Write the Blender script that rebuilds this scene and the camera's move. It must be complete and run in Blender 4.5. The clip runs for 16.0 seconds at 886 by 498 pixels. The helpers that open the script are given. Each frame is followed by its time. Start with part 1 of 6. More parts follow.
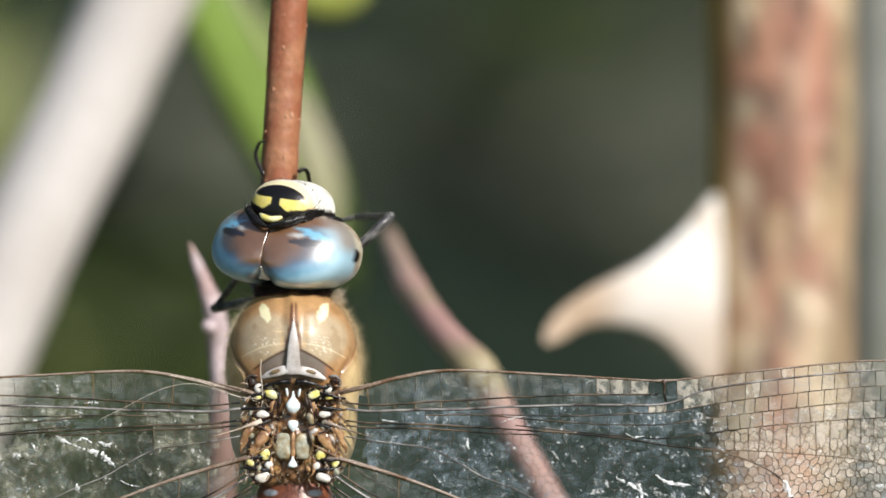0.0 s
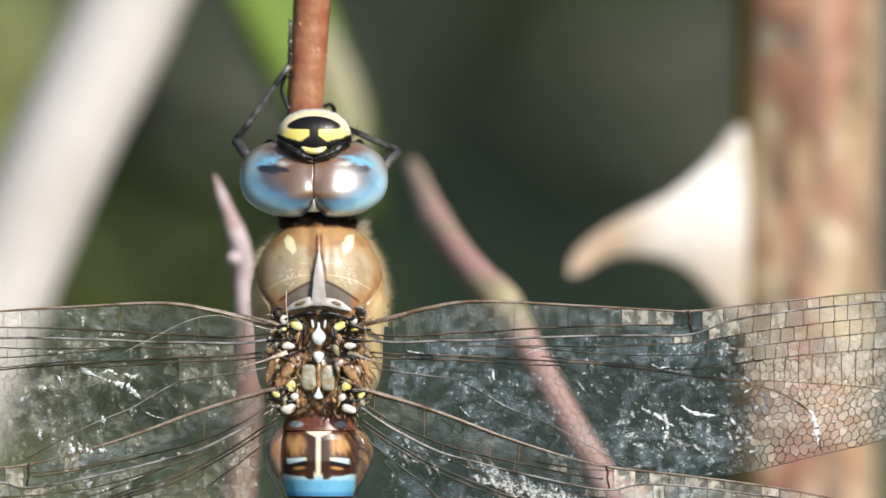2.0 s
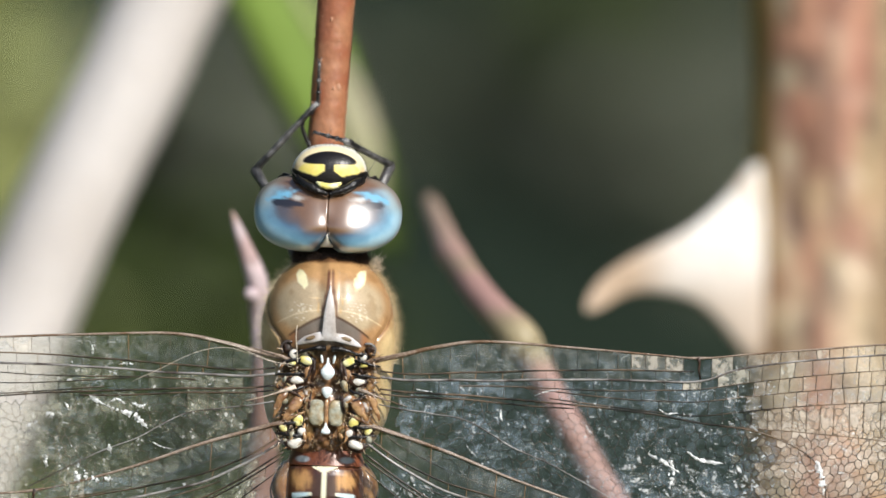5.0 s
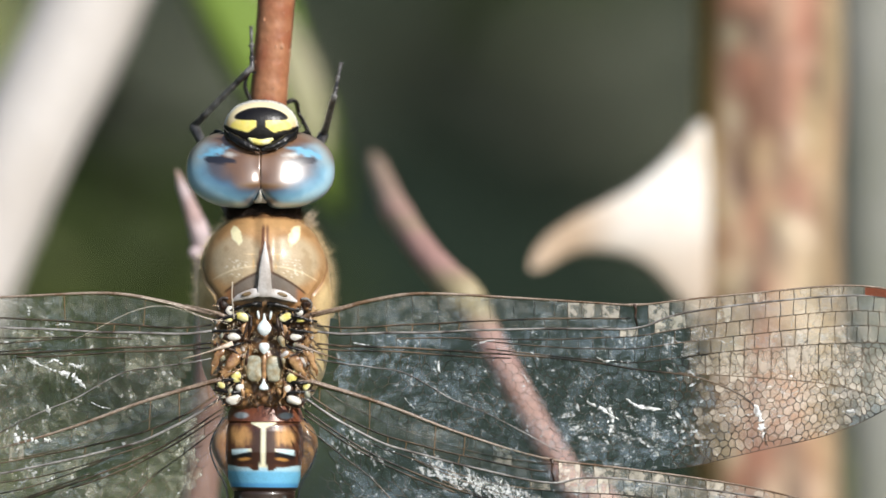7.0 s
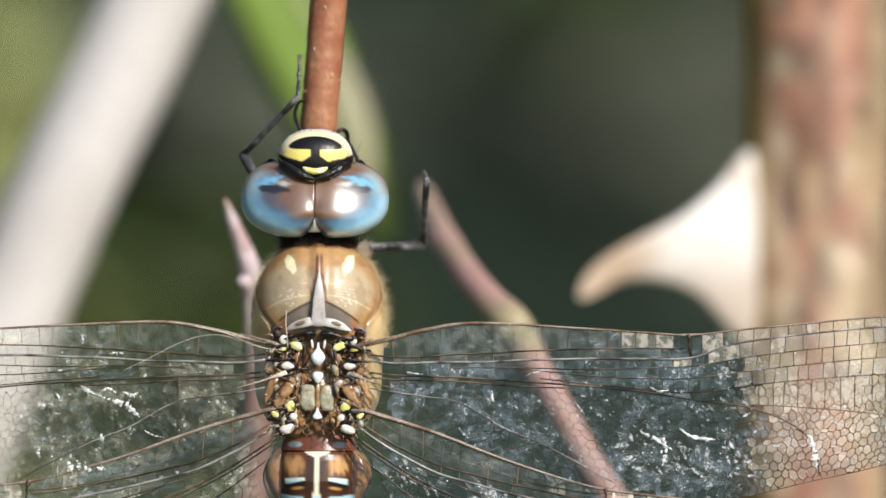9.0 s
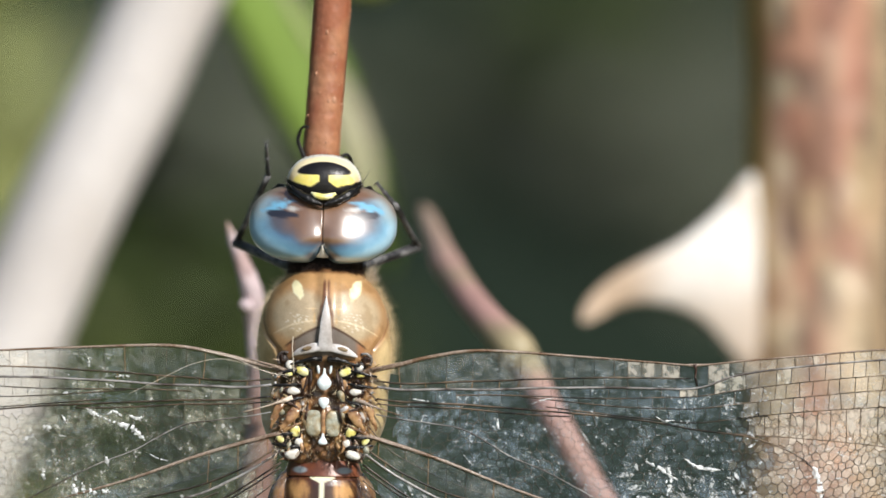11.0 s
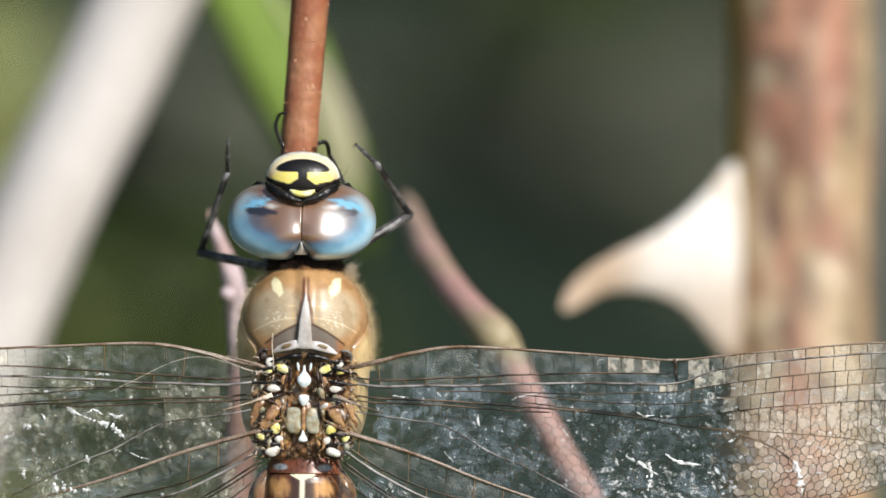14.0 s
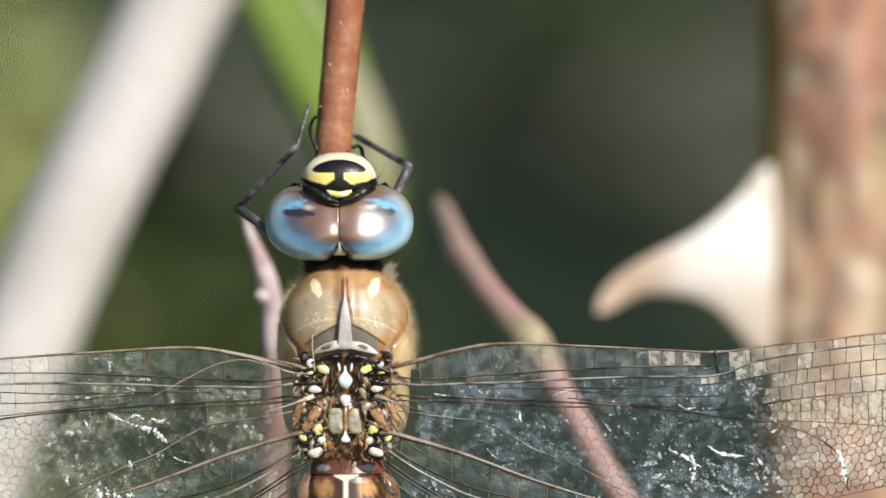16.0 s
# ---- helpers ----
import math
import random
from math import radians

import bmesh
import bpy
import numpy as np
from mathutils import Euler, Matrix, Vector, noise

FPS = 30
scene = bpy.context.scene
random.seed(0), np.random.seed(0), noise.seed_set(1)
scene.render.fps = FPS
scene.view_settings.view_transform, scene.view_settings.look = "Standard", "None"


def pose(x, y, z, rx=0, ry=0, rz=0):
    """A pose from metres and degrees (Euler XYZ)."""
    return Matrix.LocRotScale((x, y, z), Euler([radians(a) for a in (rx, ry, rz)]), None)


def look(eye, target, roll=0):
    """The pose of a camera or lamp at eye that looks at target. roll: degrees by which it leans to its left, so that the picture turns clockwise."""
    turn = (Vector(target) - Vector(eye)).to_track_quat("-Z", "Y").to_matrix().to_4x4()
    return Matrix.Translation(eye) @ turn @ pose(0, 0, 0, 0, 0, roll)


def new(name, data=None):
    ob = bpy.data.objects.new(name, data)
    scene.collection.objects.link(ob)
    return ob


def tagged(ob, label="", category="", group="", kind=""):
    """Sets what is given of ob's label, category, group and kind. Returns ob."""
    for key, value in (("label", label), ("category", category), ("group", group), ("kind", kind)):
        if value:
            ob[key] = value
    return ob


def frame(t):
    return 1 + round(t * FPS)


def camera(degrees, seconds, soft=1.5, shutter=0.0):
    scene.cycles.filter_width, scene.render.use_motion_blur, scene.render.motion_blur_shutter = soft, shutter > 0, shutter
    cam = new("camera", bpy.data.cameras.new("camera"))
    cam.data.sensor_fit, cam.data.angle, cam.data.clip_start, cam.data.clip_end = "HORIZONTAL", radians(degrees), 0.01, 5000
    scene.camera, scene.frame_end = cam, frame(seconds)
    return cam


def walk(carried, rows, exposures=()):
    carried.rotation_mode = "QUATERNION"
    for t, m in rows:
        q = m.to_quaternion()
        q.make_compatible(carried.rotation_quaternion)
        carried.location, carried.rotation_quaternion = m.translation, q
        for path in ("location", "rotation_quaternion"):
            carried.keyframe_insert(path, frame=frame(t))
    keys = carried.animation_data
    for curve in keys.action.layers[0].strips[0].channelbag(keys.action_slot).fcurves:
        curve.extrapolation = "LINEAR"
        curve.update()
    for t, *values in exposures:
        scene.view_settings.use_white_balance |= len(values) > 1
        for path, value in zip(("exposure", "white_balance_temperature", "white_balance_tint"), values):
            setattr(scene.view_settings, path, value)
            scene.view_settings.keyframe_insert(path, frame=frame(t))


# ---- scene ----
MM = 0.001                      # shapes are written in millimetres
REACH = 1200.0                  # from the lens to the dragonfly
EYE_HEIGHT = 1.0

# ---- camera ----
cam = camera(2.574, 16.0, soft=1.6)
cam.data.dof.use_dof = True
cam.data.dof.focus_distance = REACH * MM - 0.002
cam.data.dof.aperture_fstop = 29.0
CAMERA_AIM = [(0, 1.01, 5.20), (0.2, 0.45, 5.67), (0.5, 0.98, 5.21), (0.7, 0.84, 4.55), (1, 0.51, 2.86), (1.2, -0.18, 1.44), (1.5, 0.00, 0.00),
              (1.7, -0.63, -0.59), (2, -0.49, 1.06), (2.2, -0.07, 1.52), (2.5, 0.25, 2.53), (2.7, 0.56, 2.99), (3, 0.10, 4.28), (3.2, 0.82, 4.29),
              (3.5, 0.21, 4.70), (3.7, -0.30, 4.22), (4, -1.09, 3.02), (4.2, -1.39, 3.25), (6.3, -1.59, 3.17), (6.5, -0.92, 2.59),
              (6.7, -0.47, 2.44), (7, 1.82, 0.76), (7.2, 0.42, 0.66), (7.5, 0.36, 1.24), (7.7, -0.35, 2.42), (8, -1.06, 3.36), (8.2, -1.76, 3.53),
              (8.5, -2.51, 3.50), (8.7, -3.19, 2.92), (9, -1.12, 2.49), (9.2, -0.81, 3.30), (11.3, -1.28, 4.21), (11.5, -1.04, 4.71),
              (11.7, -0.19, 4.82), (12, 1.06, 4.34), (12.2, 1.40, 4.86), (12.5, 0.03, 5.85), (12.7, -0.88, 5.72), (13, -2.01, 4.91),
              (13.2, -2.69, 5.04), (13.5, -2.48, 4.59), (13.7, -1.86, 4.24), (14, -0.11, 3.21), (14.2, 0.69, 2.87), (14.5, -1.07, 2.71),
              (14.7, -2.48, 3.40), (15, -3.16, 3.51), (15.2, -3.39, 3.71), (15.5, -2.96, 3.15), (15.7, -2.19, 3.02), (16, -2.20, 3.36)]
EYE = (0.0, -REACH * MM, EYE_HEIGHT)
walk(cam, [(t, look(EYE, (x * MM, 0.0, EYE_HEIGHT + z * MM))) for t, x, z in CAMERA_AIM])

# ---- light ----
SUN_WAY = Vector((0.48, -0.69, 0.53)).normalized()      # towards the sun
world = bpy.data.worlds.new("sky")
scene.world = world
world.use_nodes = True
sky = world.node_tree.nodes.new("ShaderNodeTexSky")
sky.sky_type, sky.sun_disc = "NISHITA", False
sky.sun_elevation = math.asin(SUN_WAY.z)
sky.sun_rotation = math.atan2(SUN_WAY.x, SUN_WAY.y)
world.node_tree.links.new(sky.outputs[0], world.node_tree.nodes["Background"].inputs[0])
world.node_tree.nodes["Background"].inputs[1].default_value = 0.11
sun = new("sun", bpy.data.lights.new("sun", "SUN"))
sun.data.energy, sun.data.angle, sun.data.color = 4.7, radians(0.53), (1.0, 0.965, 0.915)
sun.matrix_world = look(SUN_WAY * 5, (0, 0, 0))
scene.view_settings.exposure = 0.0


# ---- materials ----
def lin(r, g, b):
    """A colour given in 0 to 255 as linear light."""
    return tuple(((c / 255 + 0.055) / 1.055) ** 2.4 if c > 10 else c / 255 / 12.92 for c in (r, g, b)) + (1.0,)


def material(name, color=None, rough=0.5, grain=4000.0, stain=600.0, vary=0.25, bump=0.15, coat=0.0, spec=0.5, second=None, islands=False, sss=0.0, metal=0.0, coat_rough=0.15):
    """A surface with fine grain and broad stains; its colour is given, or read from the mesh's pigment."""
    m = bpy.data.materials.new(name)
    m.use_nodes = True
    nodes, links = m.node_tree.nodes, m.node_tree.links
    bsdf = nodes["Principled BSDF"]
    where = nodes.new("ShaderNodeTexCoord")
    fine, broad = nodes.new("ShaderNodeTexNoise"), nodes.new("ShaderNodeTexNoise")
    fine.inputs["Scale"].default_value, fine.inputs["Detail"].default_value = grain, 5.0
    broad.inputs["Scale"].default_value, broad.inputs["Detail"].default_value = stain, 3.0
    for n in (fine, broad):
        links.new(where.outputs["Object"], n.inputs["Vector"])
    total = nodes.new("ShaderNodeMath")
    total.operation = "ADD"
    links.new(fine.outputs["Fac"], total.inputs[0]), links.new(broad.outputs["Fac"], total.inputs[1])
    shade = nodes.new("ShaderNodeMapRange")
    shade.inputs["From Min"].default_value, shade.inputs["From Max"].default_value = 0.6, 1.4
    shade.inputs["To Min"].default_value, shade.inputs["To Max"].default_value = 1.0 - vary, 1.0 + vary
    links.new(total.outputs[0], shade.inputs["Value"])
    if color is None:
        base = nodes.new("ShaderNodeAttribute")
        base.attribute_name = "pigment"
        source = base.outputs["Color"]
    else:
        base = nodes.new("ShaderNodeMix")
        base.data_type = "RGBA"
        base.inputs["A"].default_value, base.inputs["B"].default_value = color, second or color
        if islands:
            geo = nodes.new("ShaderNodeNewGeometry")
            links.new(geo.outputs["Random Per Island"], base.inputs["Factor"])
        else:
            ramp = nodes.new("ShaderNodeMapRange")
            ramp.inputs["From Min"].default_value, ramp.inputs["From Max"].default_value = 0.4, 0.62
            links.new(broad.outputs["Fac"], ramp.inputs["Value"])
            links.new(ramp.outputs[0], base.inputs["Factor"])
        source = base.outputs["Result"]
    mul = nodes.new("ShaderNodeVectorMath")
    mul.operation = "SCALE"
    links.new(source, mul.inputs[0]), links.new(shade.outputs[0], mul.inputs["Scale"])
    links.new(mul.outputs[0], bsdf.inputs["Base Color"])
    rr = nodes.new("ShaderNodeMapRange")
    rr.inputs["To Min"].default_value, rr.inputs["To Max"].default_value = max(rough - 0.08, 0.03), min(rough + 0.12, 1.0)
    links.new(fine.outputs["Fac"], rr.inputs["Value"]), links.new(rr.outputs[0], bsdf.inputs["Roughness"])
    bsdf.inputs["Specular IOR Level"].default_value = spec
    bsdf.inputs["Coat Weight"].default_value = coat
    bsdf.inputs["Coat Roughness"].default_value = coat_rough
    bsdf.inputs["Coat IOR"].default_value = 1.5 if coat < 1 else 2.1
    bsdf.inputs["Metallic"].default_value = metal
    if sss:
        bsdf.inputs["Subsurface Weight"].default_value = sss
        bsdf.inputs["Subsurface Radius"].default_value = (1.0, 0.6, 0.4)
        bsdf.inputs["Subsurface Scale"].default_value = 0.0006
    if bump:
        b = nodes.new("ShaderNodeBump")
        b.inputs["Strength"].default_value, b.inputs["Distance"].default_value = bump, 0.0002
        links.new(total.outputs[0], b.inputs["Height"]), links.new(b.outputs[0], bsdf.inputs["Normal"])
    return m


def membrane_material(name, cellwise=False, amount=0.27, color=(0.48, 0.54, 0.58, 1), fine=1100.0, floor=0.06, bare=0.0, ragged=False, even=False):
    """Clear wing skin, dulled cell by cell with a greyish film, and flecked with dirt."""
    m = bpy.data.materials.new(name)
    m.use_nodes = True
    nodes, links = m.node_tree.nodes, m.node_tree.links
    bsdf, out = nodes["Principled BSDF"], nodes["Material Output"]
    where = nodes.new("ShaderNodeTexCoord")
    flat = nodes.new("ShaderNodeVectorMath")
    flat.operation = "MULTIPLY"
    flat.inputs[1].default_value = (1, 0, 1)
    links.new(where.outputs["Object"], flat.inputs[0])
    patch, speck, broad = (nodes.new("ShaderNodeTexNoise") for _ in range(3))
    for n, scale, detail in ((patch, fine, 7.0), (speck, 3400.0, 3.0), (broad, 170.0, 2.0)):
        n.inputs["Scale"].default_value, n.inputs["Detail"].default_value = scale, detail
        links.new(flat.outputs[0], n.inputs["Vector"])

    def ranged(socket, lo, hi, a, b):
        r = nodes.new("ShaderNodeMapRange")
        r.inputs["From Min"].default_value, r.inputs["From Max"].default_value = lo, hi
        r.inputs["To Min"].default_value, r.inputs["To Max"].default_value = a, b
        links.new(socket, r.inputs["Value"])
        return r.outputs[0]

    def calc(op, a, b):
        r = nodes.new("ShaderNodeMath")
        r.operation = op
        r.use_clamp = True
        for n, v in enumerate((a, b)):
            if isinstance(v, float):
                r.inputs[n].default_value = v
            else:
                links.new(v, r.inputs[n])
        return r.outputs[0]

    tone = None
    if cellwise:
        geo = nodes.new("ShaderNodeNewGeometry")
        if ragged:
            patch.inputs["Roughness"].default_value, patch.inputs["Distortion"].default_value = 0.68, 0.7
            film = calc("MULTIPLY", ranged(geo.outputs["Random Per Island"], bare, 1.0, amount * 0.6, amount), ranged(patch.outputs["Fac"], 0.47, 0.6, floor, 1.0))
            film = calc("MULTIPLY", film, ranged(broad.outputs["Fac"], 0.4, 0.58, 0.25, 1.0))
            bright = calc("MULTIPLY", ranged(speck.outputs["Fac"], 0.57, 0.68, 0.0, 0.42), ranged(patch.outputs["Fac"], 0.48, 0.56, 0.0, 1.0))
            cover = calc("ADD", film, bright)
            tone = nodes.new("ShaderNodeMix")
            tone.data_type = "RGBA"
            tone.inputs["A"].default_value, tone.inputs["B"].default_value = color, (0.72, 0.73, 0.72, 1)
            links.new(calc("MULTIPLY", bright, 2.0), tone.inputs["Factor"])
        else:
            film = calc("MULTIPLY", ranged(geo.outputs["Random Per Island"], bare, 1.0, amount * (1.0 if even else 0.4), amount), ranged(patch.outputs["Fac"], 0.42, 0.58, floor, 1.0))
            cover = film if even else calc("MULTIPLY", film, ranged(broad.outputs["Fac"], 0.36, 0.6, 0.35, 1.0))
    else:
        # bluish-grey patches, whitish specks, and aslant wrinkles whose glint is put into the colour
        slant = nodes.new("ShaderNodeMapping")
        slant.inputs["Rotation"].default_value = (0, 0.75, 0)
        slant.inputs["Scale"].default_value = (1.0, 1.0, 2.6)
        links.new(flat.outputs[0], slant.inputs["Vector"])
        drawn, crease = nodes.new("ShaderNodeTexNoise"), nodes.new("ShaderNodeTexNoise")
        for n, scale, detail, bend in ((drawn, 520.0, 6.0, 0.6), (crease, 760.0, 4.0, 1.2)):
            n.inputs["Scale"].default_value, n.inputs["Detail"].default_value, n.inputs["Distortion"].default_value = scale, detail, bend
            links.new(slant.outputs[0], n.inputs["Vector"])
        ridge = nodes.new("ShaderNodeMath")
        ridge.operation = "COMPARE"
        ridge.inputs[1].default_value, ridge.inputs[2].default_value = 0.5, 0.012
        links.new(crease.outputs["Fac"], ridge.inputs[0])
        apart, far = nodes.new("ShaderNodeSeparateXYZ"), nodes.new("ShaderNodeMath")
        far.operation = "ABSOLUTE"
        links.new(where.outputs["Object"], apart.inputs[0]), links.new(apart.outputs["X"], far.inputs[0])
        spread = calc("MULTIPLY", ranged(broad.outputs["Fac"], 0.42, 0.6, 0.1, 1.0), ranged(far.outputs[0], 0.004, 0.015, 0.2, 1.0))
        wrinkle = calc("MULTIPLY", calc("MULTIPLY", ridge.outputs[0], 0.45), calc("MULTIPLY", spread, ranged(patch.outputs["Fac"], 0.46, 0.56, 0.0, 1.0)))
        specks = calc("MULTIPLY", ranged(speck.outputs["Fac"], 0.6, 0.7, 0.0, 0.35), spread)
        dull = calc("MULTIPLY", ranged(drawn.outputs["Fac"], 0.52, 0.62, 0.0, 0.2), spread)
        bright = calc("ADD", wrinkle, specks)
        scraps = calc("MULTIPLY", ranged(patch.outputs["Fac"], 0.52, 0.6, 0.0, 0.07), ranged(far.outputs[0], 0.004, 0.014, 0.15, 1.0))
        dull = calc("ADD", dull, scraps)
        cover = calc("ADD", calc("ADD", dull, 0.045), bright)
        tone = nodes.new("ShaderNodeMix")
        tone.data_type = "RGBA"
        tone.inputs["A"].default_value, tone.inputs["B"].default_value = color, (0.66, 0.66, 0.62, 1)
        links.new(calc("MULTIPLY", bright, 2.0), tone.inputs["Factor"])
    bsdf.inputs["Base Color"].default_value = color
    if tone:
        links.new(tone.outputs["Result"], bsdf.inputs["Base Color"])
    bsdf.inputs["Roughness"].default_value = 0.34
    bsdf.inputs["Specular IOR Level"].default_value = 0.6
    b = nodes.new("ShaderNodeBump")
    b.inputs["Strength"].default_value, b.inputs["Distance"].default_value = 0.5, 0.0003
    links.new(patch.outputs["Fac"], b.inputs["Height"]), links.new(b.outputs[0], bsdf.inputs["Normal"])
    clear = nodes.new("ShaderNodeBsdfTransparent")
    clear.inputs[0].default_value = (0.93, 0.94, 0.92, 1)
    mix = nodes.new("ShaderNodeMixShader")
    links.new(cover, mix.inputs[0]), links.new(clear.outputs[0], mix.inputs[1]), links.new(bsdf.outputs[0], mix.inputs[2])
    links.new(mix.outputs[0], out.inputs[0])
    return m


PIGMENT = material("chitin_pigment", None, rough=0.36, grain=9000, stain=1500, vary=0.13, bump=0.09, spec=0.55, coat=0.6, coat_rough=0.14)
EYE_SKIN = material("compound_eye", None, rough=0.34, grain=14000, stain=1200, vary=0.1, bump=0.015, coat=1.0, spec=0.6, coat_rough=0.27)
FACE_SKIN = material("face_chitin", None, rough=0.36, grain=7000, stain=1500, vary=0.08, bump=0.12, spec=0.5)
BLACK = material("black_chitin", lin(22, 20, 20), rough=0.32, grain=8000, stain=2000, vary=0.4, bump=0.25)
# grey second tone: fine down, and glints put into the colour
LEG_BLACK = material("leg_chitin", lin(36, 35, 36), rough=0.3, grain=7000, stain=1500, vary=0.5, bump=0.45, second=lin(108, 107, 106), coat=0.5, coat_rough=0.3)
DARK_BROWN = material("dark_brown_chitin", lin(66, 40, 24), rough=0.4, grain=6000, stain=1600, vary=0.5, bump=0.4, second=lin(32, 22, 18))
AMBER = material("amber_chitin", lin(166, 130, 88), rough=0.26, grain=6000, stain=1600, vary=0.35, bump=0.3, second=lin(84, 58, 38))
FLANK = material("ochre_flank", lin(172, 128, 84), rough=0.32, grain=5000, stain=900, vary=0.25, bump=0.06, second=lin(126, 86, 54), coat=0.4)
WHITE_SPOT = material("white_chitin", lin(222, 218, 208), rough=0.35, grain=6000, stain=1800, vary=0.12, bump=0.2)
MOUTH = material("mouth_chitin", lin(226, 212, 190), rough=0.4, grain=6000, stain=900, vary=0.2, bump=0.3, second=lin(186, 158, 130))
FACE_WHITE = material("white_face_chitin", lin(240, 236, 226), rough=0.3, grain=6000, stain=1200, vary=0.05, bump=0.03)
FOLD = material("amber_fold", lin(188, 148, 104), rough=0.22, grain=5000, stain=1300, vary=0.3, bump=0.2, second=lin(112, 76, 50), coat=0.6)
PALE_STRUT = material("pale_strut", lin(222, 204, 186), rough=0.3, grain=6000, stain=1200, vary=0.2, bump=0.2, second=lin(172, 150, 128))
HOLLOW = material("olive_hollow", lin(136, 116, 84), rough=0.4, grain=6000, stain=1600, vary=0.2, bump=0.1, second=lin(112, 92, 66))
KEEL = material("grey_white_chitin", lin(218, 214, 212), rough=0.3, grain=6000, stain=1200, vary=0.15, bump=0.12, second=lin(176, 168, 162))
BLUE_SPOT = material("pale_blue_chitin", lin(226, 236, 238), rough=0.35, grain=6000, stain=1800, vary=0.12, bump=0.2)
YELLOW_SPOT = material("yellow_chitin", lin(240, 226, 128), rough=0.35, grain=6000, stain=1800, vary=0.15, bump=0.2, second=lin(244, 240, 190))
GREY_PLATE = material("grey_brown_plate", lin(172, 174, 158), rough=0.3, grain=5000, stain=1600, vary=0.3, bump=0.25, second=lin(140, 124, 92))
HAIR = material("pale_hair", lin(224, 206, 168), rough=0.6, vary=0.2, bump=0)
DARK_HAIR = material("dark_hair", lin(48, 34, 26), rough=0.6, vary=0.2, bump=0)
# glints along the dark veins are put in as the lighter second tone
VEIN = material("wing_vein", lin(28, 21, 18), rough=0.32, grain=6000, stain=500, vary=0.45, bump=0, second=lin(100, 84, 68))
AMBER_VEIN = material("amber_vein", lin(132, 102, 70), rough=0.42, grain=6000, stain=500, vary=0.35, bump=0)
# grey long veins, their whitish sheen put into the colour
GREY_VEIN = material("pale_vein", lin(166, 163, 160), rough=0.2, grain=6000, stain=500, vary=0.45, bump=0, second=lin(70, 62, 58))
COSTA = material("costa_vein", lin(164, 148, 134), rough=0.24, grain=7000, stain=500, vary=0.45, bump=0.3, second=lin(104, 82, 64))
STIGMA = material("stigma_brown", lin(120, 66, 46), rough=0.4, grain=5000, stain=900, vary=0.3, bump=0.2)
FLAKE = material("dust_glint_flake", lin(232, 235, 235), rough=0.25, grain=9000, stain=1500, vary=0.3, bump=0.3)
SILK = material("silk", lin(214, 202, 184), rough=0.3, vary=0.2, bump=0)
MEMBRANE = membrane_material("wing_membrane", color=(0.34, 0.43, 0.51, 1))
FILM = membrane_material("cell_film", True, 0.36, (0.31, 0.40, 0.48, 1), 750.0, 0.05, 0.0, True)
DULL_FILM = membrane_material("dull_cell_film", True, 0.44, (0.57, 0.57, 0.45, 1), 900.0, 0.22, 0.0, True)
OUTER_FILM = membrane_material("outer_cell_film", True, 0.66, (0.78, 0.70, 0.60, 1), 1300.0, 0.35, 0.35)
STRIP = membrane_material("strip_film", True, 0.26, (0.42, 0.42, 0.38, 1), 1500.0, 0.2)
# white for dirt, and for glints off creased wing skin painted on
CRUST = membrane_material("dirt_glint_crust", True, 0.85, (0.84, 0.86, 0.87, 1), 4200.0)
STREAK = membrane_material("dirt_glint_streak", True, 1.0, (0.88, 0.90, 0.90, 1), 2600.0, 0.4, 0.0, False, True)
DEPOSIT = membrane_material("cell_deposit", True, 0.95, (0.74, 0.68, 0.58, 1), 1900.0, 0.25)
TWIG_BARK = material("reddish_twig_bark", lin(172, 119, 86), rough=0.36, grain=2600, stain=520, vary=0.3, bump=0.3, second=lin(144, 88, 62), coat=0.2)
LENTICEL = material("lenticel", lin(188, 140, 110), rough=0.6, grain=7000, stain=1500, vary=0.3, bump=0.3)
PALE_TWIG = material("lilac_twig_bark", None, rough=0.55, grain=2500, stain=260, vary=0.25, bump=0.4)
RED_TWIG = material("pink_twig_bark", None, rough=0.5, grain=2500, stain=300, vary=0.22, bump=0.4)
BRANCH_BARK = material("branch_bark", None, rough=0.5, grain=1800, stain=240, vary=0.3, bump=0.6)
THORN_SKIN = material("thorn_skin", None, rough=0.45, grain=1800, stain=300, vary=0.1, bump=0.2)
DRY_STALK = material("dry_stalk", lin(214, 208, 204), rough=0.6, grain=1200, stain=120, vary=0.12, bump=0.3, second=lin(196, 189, 184))
LEAF_GREEN = material("leaf_green", None, rough=0.45, grain=1500, stain=120, vary=0.2, bump=0.3)
LEAF_BUFF = material("withered_leaf", lin(168, 164, 134), rough=0.55, grain=1500, stain=120, vary=0.2, bump=0.3, second=lin(146, 146, 104))
LEAF_LIME = material("leaf_lime", lin(138, 146, 66), rough=0.45, grain=1500, stain=120, vary=0.2, bump=0.3)
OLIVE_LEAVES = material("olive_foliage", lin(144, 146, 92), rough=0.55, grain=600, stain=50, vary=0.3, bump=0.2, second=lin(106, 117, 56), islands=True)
# shade among these leaves is put into the dark green
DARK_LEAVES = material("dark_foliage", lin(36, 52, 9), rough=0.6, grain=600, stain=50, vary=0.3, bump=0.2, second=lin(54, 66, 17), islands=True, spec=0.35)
GREY_STEM = material("grey_stem", lin(146, 146, 140), rough=0.7, grain=900, stain=80, vary=0.2, bump=0.3, second=lin(120, 122, 112))
GREY_LEAVES = material("grey_foliage", lin(92, 95, 80), rough=0.6, grain=600, stain=50, vary=0.3, bump=0.2, second=lin(62, 70, 56), islands=True)
